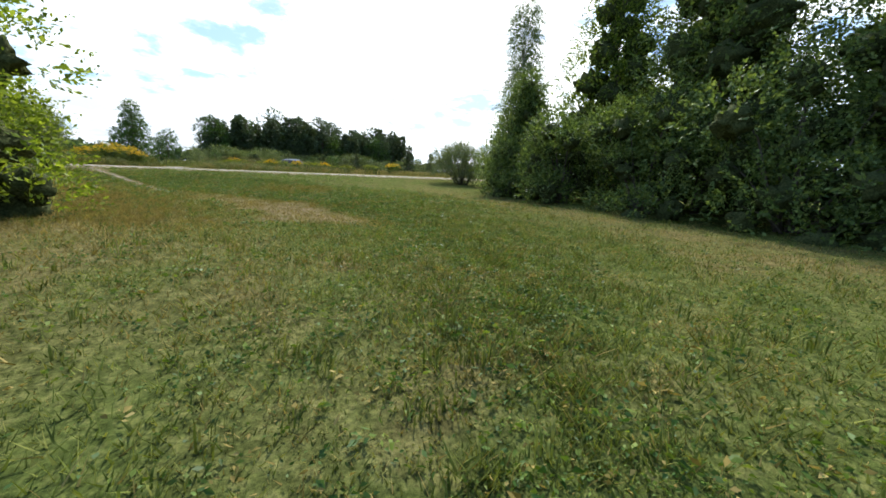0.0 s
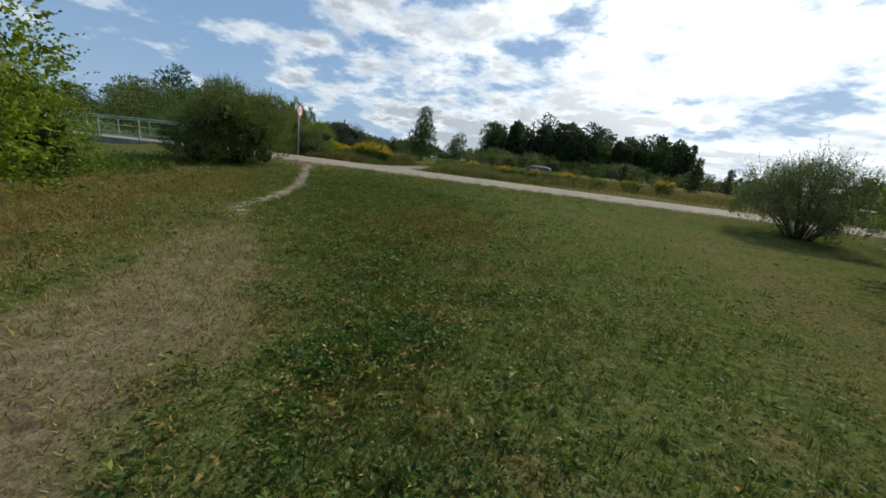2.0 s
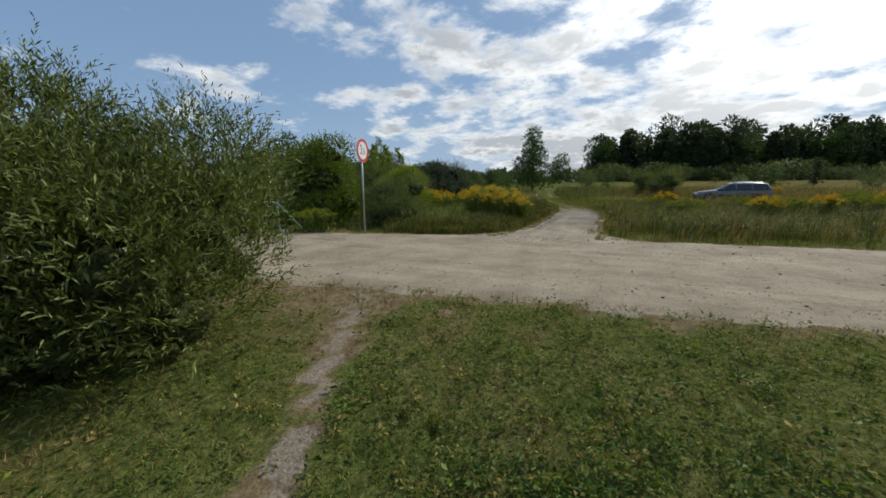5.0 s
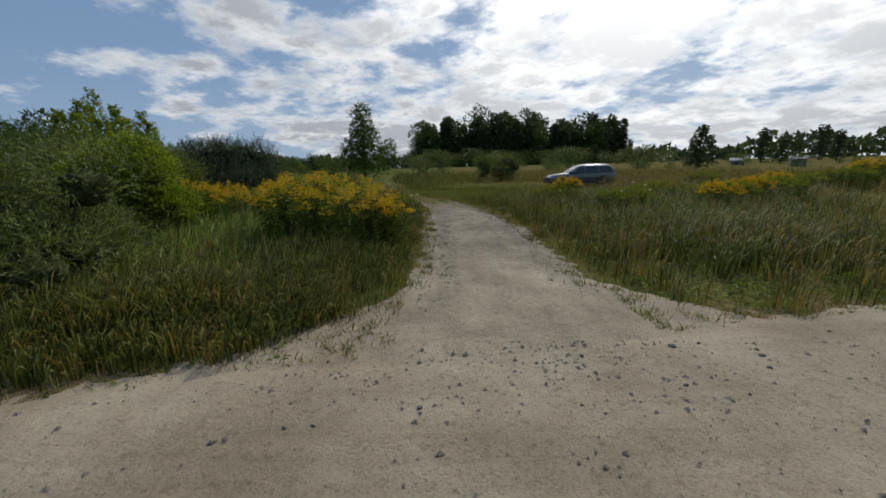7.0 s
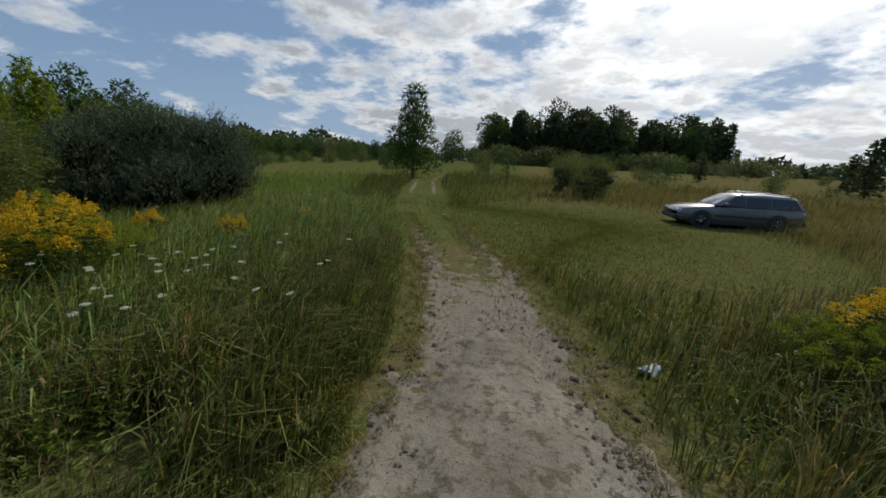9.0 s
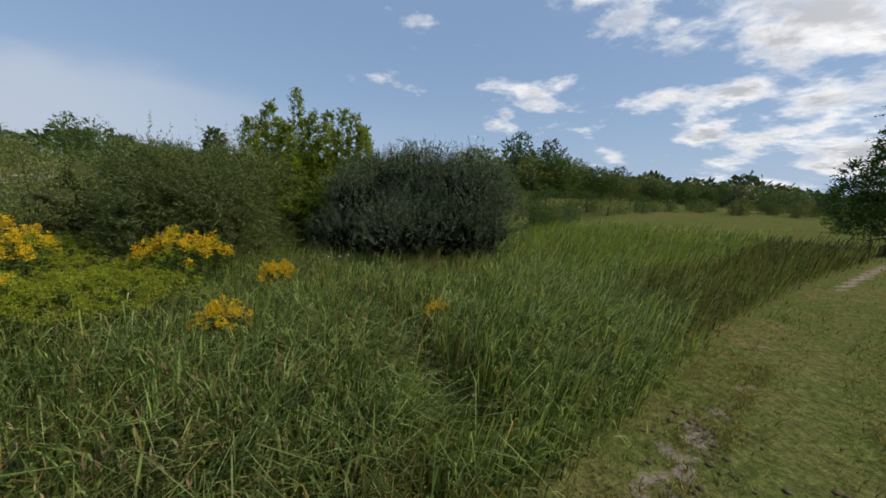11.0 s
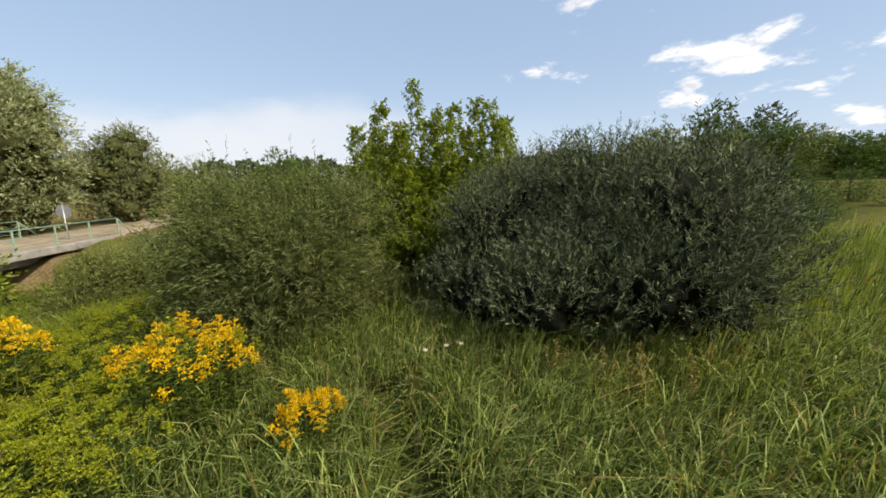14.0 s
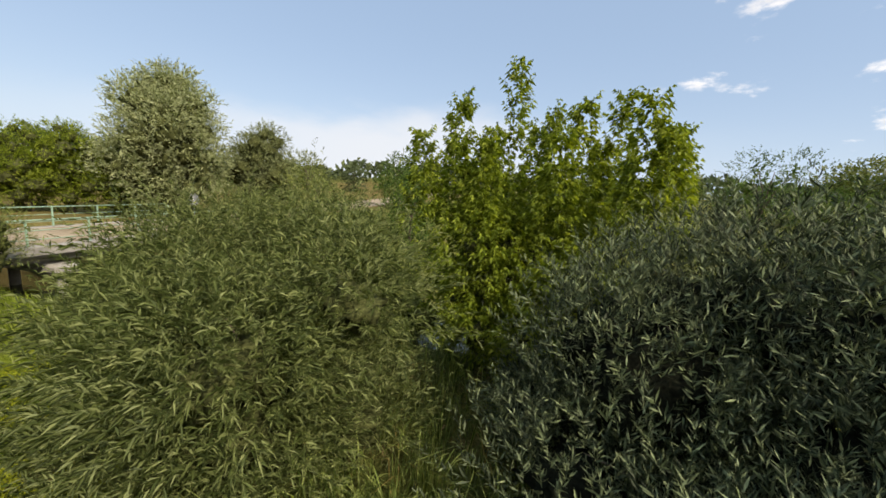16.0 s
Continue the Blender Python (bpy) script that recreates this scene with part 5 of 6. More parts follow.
# ---------------------------------------------------------------- litter and stones
def litter():
    rng = np.random.default_rng(3)
    t = thing("paper_scrap", (0.22, 25.85, on_land(0.22, 25.85)), "crumpled white scrap of paper in the grass", "litter", turn=20)
    n = 9
    u, v = np.meshgrid(np.linspace(-1, 1, n), np.linspace(-1, 1, n))
    x = 0.12 * u * (1 - 0.25 * np.abs(v)) + 0.01 * rng.normal(size=u.shape)
    y = 0.075 * v + 0.012 * rng.normal(size=u.shape)
    z = 0.05 + 0.10 * np.exp(-((u - 0.75) / 0.22) ** 2) * (1 - 0.6 * np.abs(v)) + 0.03 * np.sin(5 * u + 2 * v) + 0.012 * rng.normal(size=u.shape)
    i, j = np.meshgrid(np.arange(n - 1), np.arange(n - 1), indexing="ij")
    k = (i * n + j).ravel()
    ob = part("sheet", np_mesh("sheet", np.stack([x, y, z], -1).reshape(-1, 3), np.stack([k, k + 1, k + n + 1, k + n], 1), WHITE_FILM), WHITE_FILM, t)
    m = ob.modifiers.new("thick", "SOLIDIFY")
    m.thickness = 0.006


litter()


def pebble(seed):
    rng = np.random.default_rng(seed)
    bm = bmesh.new()
    bmesh.ops.create_icosphere(bm, subdivisions=1, radius=1.0)
    for v in bm.verts:
        v.co *= rng.uniform(0.72, 1.12)
        v.co.z *= 0.62
    me = bpy.data.meshes.new("stone")
    bm.to_mesh(me)
    bm.free()
    me.materials.append(STONE)
    return me


def stones():
    rng = np.random.default_rng(9)
    kinds = [pebble(k) for k in range(5)]
    for i in range(290):
        if i < 120:
            x, y = rng.normal(0.2, 2.2), rng.normal(15.2, 1.0)
        elif i < 200:
            x, y = rng.uniform(-7, 7), rng.normal(9.6, 0.7) + 0.0
            y += 0.16 * x
        else:
            x, y = rng.uniform(-6, 10), rng.uniform(9, 17)
            y += 0.05 * x
        d = abs(float(along(ROAD, np.array([x]), np.array([y]))[0]))
        if d > 3.6 and abs(float(along(TRACK, np.array([x]), np.array([y]))[0])) > 1.2:
            continue
        r = float(np.clip(rng.lognormal(-4.45, 0.5), 0.008, 0.036))
        ob = new("stone", kinds[i % 5])
        ob.parent = road
        ob.matrix_basis = pose(x, y, 0.02 + 0.12 * r if d < 2.6 else on_land(x, y) + 0.03, 0, 0, rng.uniform(0, 360)) @ Matrix.Diagonal((r, r * rng.uniform(0.7, 1.1), r, 1))


def gravel():
    rng = np.random.default_rng(19)
    n = 26000
    x = rng.uniform(-9, 16, n)
    y = np.interp(x, [p[0] for p in ROAD], [p[1] for p in ROAD]) + np.where(rng.uniform(size=n) < 0.5, rng.normal(0, 1.6, n), rng.choice([-2.3, 2.4, 0.3], n) + rng.normal(0, 0.35, n))
    k = n // 3
    x[:k], y[:k] = -1.0 + rng.normal(0, 0.75, k), rng.uniform(14.5, 27, k)
    ok = (np.abs(along(ROAD, x, y)) < 2.75) | (np.abs(along(TRACK, x, y)) < 1.1)
    x, y = x[ok], y[ok]
    n = len(x)
    band = np.abs(np.abs(along(ROAD, x, y)) - 2.3) < 0.5
    r = np.clip(rng.lognormal(-4.75, 0.55, n) * np.where(band, 1.4, 1.0), 0.003, 0.035)[:, None]
    base = np.array([[1, 0, 0], [-0.5, 0.87, 0], [-0.5, -0.87, 0], [0.1, 0, 0.8]])
    a = rng.uniform(0, 2 * np.pi, n)
    rot = np.stack([np.stack([np.cos(a), -np.sin(a), 0 * a], 1), np.stack([np.sin(a), np.cos(a), 0 * a], 1), np.stack([0 * a, 0 * a, 1 + 0 * a], 1)], 1)
    co = np.einsum("nij,kj->nki", rot, base) * r[:, None] * rng.uniform(0.7, 1.2, (n, 4, 1)) + np.stack([x, y, np.where(y > 15.5, -0.016, 0.012)], 1)[:, None]
    k = np.arange(n)[:, None] * 4
    tris = np.stack([k + [0, 1, 3], k + [1, 2, 3], k + [2, 0, 3]], 1).reshape(-1, 3)
    ob = tagged(new("gravel", np_mesh("gravel", co.reshape(-1, 3), tris, STONE)), "loose grey gravel on the road", "gravel", kind="stuff")
    return ob


gravel()


def clods():
    """Dark lumps of earth and trodden turf along the rims of the track."""
    rng = np.random.default_rng(20)
    n = 9000
    y = rng.uniform(17.5, 34, n)
    mid = np.interp(y, [p[1] for p in TRACK], [p[0] for p in TRACK])
    side = rng.choice([-1.0, 1.0], n) * (1.02 - 0.25 * smooth(y, 24, 32) + rng.normal(0, 0.20, n))
    side = np.where(rng.uniform(size=n) < 0.12 + 0.2 * smooth(y, 25, 32), rng.uniform(-1, 1, n), side)
    x = mid + side
    lane = rng.uniform(size=n) < 0.22           # a trodden lane of turf between the ruts
    y[lane] = rng.uniform(18.5, 25.5, lane.sum())
    x[lane] = -0.72 - 0.06 * (y[lane] - 18.5) + rng.normal(0, 0.17, lane.sum())
    ok = rng.uniform(size=n) < smooth(fbm(x, y, 0.7, 26), -0.2, 0.5)
    x, y = x[ok], y[ok]
    n = len(x)
    r = np.clip(rng.lognormal(-4.2, 0.55, n), 0.008, 0.046)[:, None, None]
    a = np.linspace(0, 2 * np.pi, 6)[:-1]
    ring = np.stack([np.cos(a), np.sin(a), 0 * a], 1)
    base = np.concatenate([ring, ring * 0.6 + [0, 0, 0.20], [[0, 0, 0.24]]])[None] * rng.uniform(0.7, 1.3, (n, 11, 1))
    co = base * r + np.stack([x, y, 0 * x - 0.022], 1)[:, None]
    tri = []
    for k in range(5):
        q = (k + 1) % 5
        tri += [[k, q, 5 + q], [k, 5 + q, 5 + k], [5 + k, 5 + q, 10]]
    tris = (np.arange(n)[:, None, None] * 11 + np.array(tri)[None]).reshape(-1, 3)
    tagged(new("soil_clods", np_mesh("soil_clods", co.reshape(-1, 3), tris, CLOD)), "dark clods of earth along the track", "earth", kind="stuff")


clods()


# ---------------------------------------------------------------- goldenrod and other meadow flowers
def goldenrod(seed, r, h, count, bloom=1.0, buds=0.0):
    """A clump: leafy stems that end in arching golden plumes."""
    rng = np.random.default_rng(seed)
    t = thing("goldenrod_clump", (0, 0, 0), "clump of goldenrod in golden-yellow bloom", "flowers", "goldenrod")
    a, q = rng.uniform(0, 2 * np.pi, count), r * np.sqrt(rng.uniform(0, 1, count))
    foot = np.stack([q * np.cos(a), q * np.sin(a), np.full(count, -0.05)], 1)
    H = h * (1.05 - 0.22 * (q / r) ** 2) * rng.uniform(0.88, 1.05, count)
    lean = np.stack([np.cos(a), np.sin(a)], 1) * (0.22 * q / r)[:, None] + rng.normal(0, 0.06, (count, 2))
    top = foot + np.concatenate([lean * H[:, None], H[:, None]], 1)
    stalk = join([tube([f, f + (p - f) * 0.5 + [0, 0, 0.02], p], [0.006, 0.005, 0.003], 3) for f, p in zip(foot, top)])
    per = 34
    s = rng.uniform(0.12, 0.88, (count, per))
    base = foot[:, None] + (top - foot)[:, None] * s[..., None]
    b = rng.uniform(0, 2 * np.pi, (count, per))
    way = np.stack([np.cos(b), np.sin(b), rng.uniform(0.1, 0.6, (count, per))], -1)
    part("foliage", np_mesh("foliage", *join([stalk, leaves(base.reshape(-1, 3), way.reshape(-1, 3), rng.uniform(0.07, 0.13, count * per), 0.018, 0.15, 0.3, rng)]), ROD_LEAF), ROD_LEAF, t)
    lot = rng.uniform(size=count)
    for name, share, mat, note in (("bloom", lot < bloom, GOLD, "golden-yellow plumes"), ("bud", (lot >= bloom) & (lot < bloom + buds), GOLD_BUD, "yellow-green budding plumes")):
        if share.any():
            part(name, plumes(name, top[share], h, mat, rng), mat, t, note)["kind"] = "stuff"
    return t


def plumes(name, top, h, mat, rng):
    """Arching sprays of tiny florets round each stem's tip."""
    count, arms, seeds = len(top), 13, 11
    b = rng.uniform(0, 2 * np.pi, (count, arms))
    up = rng.uniform(0.0, 1.0, (count, arms))
    start = top[:, None] - np.array([0, 0, 1.0]) * (0.15 * h / 1.2 * (1 - up))[..., None]
    reach = 0.12 * (1.15 - 0.75 * up) * (h / 1.2)
    u = np.linspace(0.15, 1, seeds)
    out = np.stack([np.cos(b), np.sin(b), 0 * b], -1)
    pts = start[:, :, None] + out[:, :, None] * (reach[..., None] * u)[..., None] + np.array([0, 0, 1.0]) * (reach[..., None] * (0.75 * u - 0.55 * u * u))[..., None]
    pts = pts.reshape(-1, 3)
    way = rng.normal(size=(len(pts), 3)) + [0, 0, 0.9]
    return np_mesh(name, *leaves(pts, way, rng.uniform(0.014, 0.025, len(pts)), rng.uniform(0.010, 0.018, len(pts)), 0.25, 0, rng), mat)


def umbel(seed):
    rng = np.random.default_rng(seed)
    t = thing("white_umbel", (0, 0, 0), "white-flowered wild carrot on a thin stalk", "flower", "white umbels")
    h = rng.uniform(0.75, 1.0)
    part("stalk", np_mesh("stalk", *tube([(0, 0, -0.05), (0.02, 0.01, h * 0.5), (0.03, 0, h)], [0.004, 0.003, 0.002], 4), GOLD_LEAF), GOLD_LEAF, t)
    n = 80
    a, q = rng.uniform(0, 2 * np.pi, n), 0.036 * rng.uniform(0, 1, n) ** 0.7
    p = np.stack([0.03 + q * np.cos(a), q * np.sin(a), h + 0.012 - 2.5 * q * q], 1)
    part("flower_head", np_mesh("flower_head", *leaves(p, rng.normal(size=(n, 3)) + [0, 0, 0.5], 0.013, 0.011, 0.2, 0, rng), UMBEL), UMBEL, t, "flat white flower head")
    return t


def flowers():
    rng = np.random.default_rng(29)
    kinds = [goldenrod(201, 0.30, 1.0, 40, 0.92), goldenrod(202, 0.5, 1.15, 72, 0.85, 0.15), goldenrod(203, 0.95, 1.45, 112, 0.42, 0.2), goldenrod(204, 0.75, 1.08, 90, 0.0, 0.9)]
    spots = [(-4.35, 20.1, 2, 1.06), (-3.5, 19.45, 2, 0.84), (-4.95, 20.5, 1, 1.3), (-2.95, 19.45, 0, 1.12),
             (-10.64, 27.43, 1, 0.92), (-10.3, 24.9, 1, 1.0), (-8.5, 24.8, 2, 0.86), (-7.7, 25.6, 1, 0.9), (-7.4, 28.6, 0, 0.72), (-7.5, 31.5, 0, 0.55), (-10.2, 29.05, 0, 0.82),
             (-9.5, 26.5, 3, 0.95), (-9.3, 25.7, 3, 1.0), (-8.7, 26.7, 3, 1.05), (-9.3, 27.2, 3, 1.0), (-8.1, 26.2, 3, 1.0), (-10.9, 25.4, 3, 1.0), (-11.4, 24.4, 3, 1.05), (-11.9, 26.4, 3, 0.9), (-10.4, 26.2, 3, 0.9), (-13.0, 24.4, 3, 1.0),
             (2.65, 26.2, 0, 0.95), (2.1, 25.8, 3, 0.8), (3.2, 22.8, 3, 0.9), (5.6, 22.6, 0, 0.95), (6.6, 23.8, 3, 1.0), (7.9, 24.4, 0, 1.0), (9.2, 25.2, 3, 1.0), (5.2, 24.8, 3, 0.95), (10.8, 27.0, 0, 1.0), (13.5, 29.0, 3, 1.0),
             (-8.6, 13.9, 3, 0.8), (16.5, 30.0, 3, 1.1), (20.0, 32.0, 1, 1.0), (12.0, 33.0, 3, 1.0), (11.4, 44.0, 0, 1.0)]
    used = set()
    for x, y, k, s in spots:
        west = x < -4.5 and y > 23 and k < 2
        s *= 1.18 if west else 1.0          # they top the tall grass
        wide = s * (0.68 if west else 1.0)
        m = pose(x, y, on_land(x, y), 0, 0, rng.uniform(0, 360)) @ Matrix.Diagonal((wide, wide, s, 1))
        if k in used:
            copy_thing(kinds[k], m)
        else:
            kinds[k].matrix_basis = m
            used.add(k)
    heads = [umbel(211), umbel(212), umbel(213)]
    for i in range(58):
        if i < 24 or i >= 38:
            x, y = rng.normal(-5.4, 1.0), rng.normal(24.5, 1.2)
        elif i < 27:
            x, y = rng.normal(-11.65, 0.12), rng.normal(30.37, 0.12)
        else:
            x, y = (rng.normal(3.4, 1.0), rng.normal(21.5, 2.0)) if i % 2 else (rng.normal(-2.55, 0.2), rng.normal(20.6, 1.0))
        if abs(float(along(TRACK, np.array([x]), np.array([y]))[0])) < 1.3 or y < 18:
            x, y = -4.2 - 0.1 * i % 1, 24 + 0.11 * i
        m = pose(x, y, on_land(x, y), rng.normal(0, 6), rng.normal(0, 6), rng.uniform(0, 360))
        if i < 3:
            heads[i].matrix_basis = m
        else:
            copy_thing(heads[i % 3], m)


def dock(seed):
    """A ripe dock: a stiff stalk with whorls of rust-brown seed."""
    rng = np.random.default_rng(seed)
    t = thing("dock_plant", (0, 0, 0), "ripe brown dock stalk at the willow's foot", "weed", "docks")
    h = rng.uniform(0.95, 1.2)
    stalks = [tube([(0, 0, -0.05), (dx * 0.5, dy * 0.5, h * 0.5), (dx, dy, h * f)], [0.006, 0.005, 0.002], 4) for dx, dy, f in ((0.0, 0.03, 1.0), (0.13, 0.05, 0.86), (-0.11, -0.09, 0.8))]
    part("stalk", np_mesh("stalk", *join(stalks), BARK), BARK, t)
    n = 240
    f, pick = rng.uniform(0.5, 1.0, n), rng.integers(0, 3, n)
    tip = np.array([(0.0, 0.03, h), (0.13, 0.05, h * 0.86), (-0.11, -0.09, h * 0.8)])[pick]
    p = tip * f[:, None] + rng.normal(0, 0.016, (n, 3))
    part("seed_spike", np_mesh("seed_spike", *leaves(p, rng.normal(size=(n, 3)), 0.03, 0.02, 0.2, 0.2, rng), RUSSET), RUSSET, t, "rust-brown seed spikes")["kind"] = "stuff"
    m = 26
    a = rng.uniform(0, 2 * np.pi, m)
    way = np.stack([np.cos(a), np.sin(a), rng.uniform(0.3, 1.2, m)], 1)
    part("foliage", np_mesh("foliage", *leaves(np.stack([0 * a, 0 * a, rng.uniform(0.05, 0.5, m)], 1), way, rng.uniform(0.14, 0.24, m), 0.05, 0.2, 0.4, rng), GOLD_LEAF), GOLD_LEAF, t)
    return t


def docks():
    rng = np.random.default_rng(37)
    first = dock(231)
    for i, (x, y) in enumerate([(-11.5, 31.9), (-11.2, 32.4), (-11.0, 32.75), (-11.35, 32.9), (-10.9, 33.3)]):
        m = pose(x, y, on_land(x, y), 0, 0, rng.uniform(0, 360))
        if i:
            copy_thing(first, m)
        else:
            first.matrix_basis = m


flowers()
docks()


# ---------------------------------------------------------------- sheds far across the meadow
def shed(place, turn, size, wall_color, roof_color, label):
    w, d, h = size
    t = thing("shed", (*place, on_land(*place)), label, "shed", turn=turn)
    wall, roof = plain("shed_boards", wall_color, 0.8, var=0.25, scale=3), plain("shed_roof", roof_color, 0.9, var=0.2, scale=2)
    boxed("wall", t, wall, -w / 2, w / 2, -d / 2, d / 2, -0.3, h, bevel=0.03)
    bm = bmesh.new()
    box(bm, -w / 2 - 0.25, w / 2 + 0.25, -d / 2 - 0.25, d / 2 + 0.25, h, h + 0.16, bevel=0.03)
    for v in bm.verts:
        v.co.z += 0.35 * (v.co.y / d + 0.5)
    part("roof", bm, roof, t, "pale sheet roof")
    boxed("door", t, SEAL, -w * 0.2, w * 0.05, -d / 2 - 0.03, -d / 2 + 0.02, 0.0, min(1.9, h - 0.1), bevel=0.01)
    return t


shed((50.5, 70.0), -38, (1.7, 1.4, 0.95), (0.12, 0.13, 0.13), (0.20, 0.21, 0.21), "small grey shed among trees across the meadow")
shed((52.0, 84.0), -34, (1.9, 1.3, 0.7), (0.15, 0.16, 0.15), (0.28, 0.29, 0.29), "low shed with a white roof across the meadow")

# ---------------------------------------------------------------- grass
def scatter(line, n, reach, rng):
    """Places about a stretch of the plan, thinning outwards."""
    x, y, _ = resample(line, 0.2)
    k = rng.integers(0, len(x), n)
    r, a = reach * np.abs(rng.normal(0, 1, n)) ** 1.1, rng.uniform(0, 2 * np.pi, n)
    return x[k] + r * np.cos(a), y[k] + r * np.sin(a)


def free_of_roads(x, y, road=3.0, track=1.35):
    return (np.abs(along(ROAD, x, y)) > road) & (np.abs(along(TRACK[:7], x, y)) > track) & (np.abs(along(RIVER, x, y)) > 4.6)


def stuff(name, co, tris, mat, label):
    return tagged(new(name, np_mesh(name, co, tris, mat)), label, "grass", kind="stuff")


def lawn():
    rng = np.random.default_rng(61)
    x, y = scatter([(4.5, -15), (6.2, -12), (7.7, -8.5), (6.8, -3.5), (3.5, 1.5), (0, 7)], 740000, 4.4, rng)
    keep = (y < 10.5) & free_of_roads(x, y, 3.05)
    keep &= rng.uniform(size=len(x)) > np.maximum(np.where(y < 1.5, 0.5, 0.95) * smooth(bare_share(x, y) + 0.25 * fbm(x, y, 0.8, 64), 0.1, 0.8), 0.95 * smooth(sand_share(x, y), 0.3, 0.7))
    keep &= rng.uniform(size=len(x)) < 0.55 + 0.45 * fbm(x, y, 0.5, 62)
    x, y = x[keep], y[keep]
    dry = rng.uniform(size=len(x)) < 0.07 + 0.75 * dry_share(x, y) + 0.7 * smooth(bare_share(x, y), 0.15, 0.6)
    clump = smooth(fbm(x, y, 0.45, 66), 0.15, 0.7)
    tall = 0.032 + 0.02 * fbm(x, y, 1.1, 63) + 0.05 * clump + 0.05 * smooth(-along(FOOTPATH, x, y), 0.5, 3.0) * smooth(y, -9, -5)
    for name, mat, pick, label in (("lawn_grass", LAWN, ~dry, "short green trodden grass of the field"), ("dry_grass", DRY, dry, "short straw-coloured grass of the field")):
        h = np.clip(tall[pick] * rng.uniform(0.5, 1.5, pick.sum()), 0.012, 0.16)
        stuff(name, *spikes(x[pick], y[pick], land(x[pick], y[pick]), h, rng.uniform(0.006, 0.012, pick.sum()), rng.uniform(0.3, 1.3, pick.sum()), rng), mat, label)


def lawn_tufts():
    """Small tufts that stand out of the trodden grass."""
    rng = np.random.default_rng(87)
    x, y = scatter([(5, -13), (7.5, -9), (7.2, -4), (4.5, 1), (2, 6)], 2600, 3.4, rng)
    ok = (y < 9.5) & free_of_roads(x, y, 3.2) & (bare_share(x, y) < 0.3) & (rng.uniform(size=len(x)) < 0.2 + smooth(fbm(x, y, 1.6, 88), -0.2, 0.5))
    x, y = x[ok], y[ok]
    h = np.clip(rng.lognormal(-2.3, 0.3, len(x)), 0.05, 0.2)
    stuff("lawn_tufts", *tufts(x, y, land(x, y), h, rng, 12, (0.005, 0.010), 0.07), LAWN, "small green tufts in the field's short grass")


def dry_sward():
    """Bleached grass on the river side of the footpath."""
    rng = np.random.default_rng(84)
    x, y = scatter([(-1.6, 4.5), (-0.4, 1.0), (0.8, -2.0), (2.4, -5.0), (3.4, -8)], 70000, 1.5, rng)
    ok = ((along(FOOTPATH, x, y) < -0.3) | (bare_share(x, y) > 0.25)) & (sand_share(x, y) < 0.5)
    ok &= rng.uniform(size=len(x)) < 0.35 + smooth(fbm(x, y, 0.9, 85), -0.3, 0.5)
    x, y = x[ok], y[ok]
    h = np.clip(rng.lognormal(-2.95, 0.4, len(x)), 0.015, 0.14)
    stuff("dry_sward", *spikes(x, y, land(x, y), h, rng.uniform(0.006, 0.012, len(x)), rng.uniform(0.4, 1.5, len(x)), rng), DRY, "bleached golden grass beside the footpath")


def bank_herbs():
    """Nettles and tall herbs on the brow of the river bank."""
    rng = np.random.default_rng(86)
    x, y = scatter([(-1.8, -6), (-2.6, -3), (-3.6, 0), (-5.0, 3.6)], 1500, 1.0, rng)
    n, per = len(x), 26
    H = rng.uniform(0.35, 0.95, n) * (1 - 0.6 * smooth(y, -0.5, 1.5))
    s, a = rng.uniform(0.05, 1.0, (n, per)), rng.uniform(0, 2 * np.pi, (n, per))
    way = np.stack([np.cos(a), np.sin(a), rng.uniform(0.0, 0.8, (n, per))], -1)
    base = np.concatenate([np.stack([x, y], 1)[:, None] + way[..., :2] * 0.03, (land(x, y)[:, None] + s * H[:, None])[..., None]], -1)
    size = rng.uniform(0.06, 0.12, (n, per)) * (1.2 - 0.6 * s)
    stuff("bank_herbs", *leaves(base.reshape(-1, 3), way.reshape(-1, 3), size.ravel(), size.ravel() * 0.4, 0.2, 0.3, rng), GOLD_LEAF, "tall green nettles and herbs on the bank")


def clearing():
    """The short grass of the turning place and the middle of the far track."""
    rng = np.random.default_rng(60)
    n = 90000
    x, y = scatter([(-1, 29), (0, 33), (3, 37), (-4.5, 40)], n, 3.4, rng)
    ok = (y > 26) & (np.abs(along(TRACK, x, y)) > 0.2) & (rng.uniform(size=n) > 0.9 * smooth(bare_share(x, y), 0.3, 0.7))
    x, y = x[ok], y[ok]
    h = np.clip(0.06 + 0.03 * fbm(x, y, 0.7, 59), 0.02, 0.2) * rng.uniform(0.5, 1.5, len(x))
    dry = rng.uniform(size=len(x)) < 0.13 + 0.4 * fbm(x, y, 1.4, 58)
    for name, mat, pick, label in (("clearing_grass", LAWN, ~dry, "short green grass beside the track"), ("clearing_straw", DRY, dry, "short dry grass beside the track")):
        stuff(name, *spikes(x[pick], y[pick], land(x[pick], y[pick]), h[pick], rng.uniform(0.010, 0.018, pick.sum()), rng.uniform(0.3, 1.2, pick.sum()), rng), mat, label)


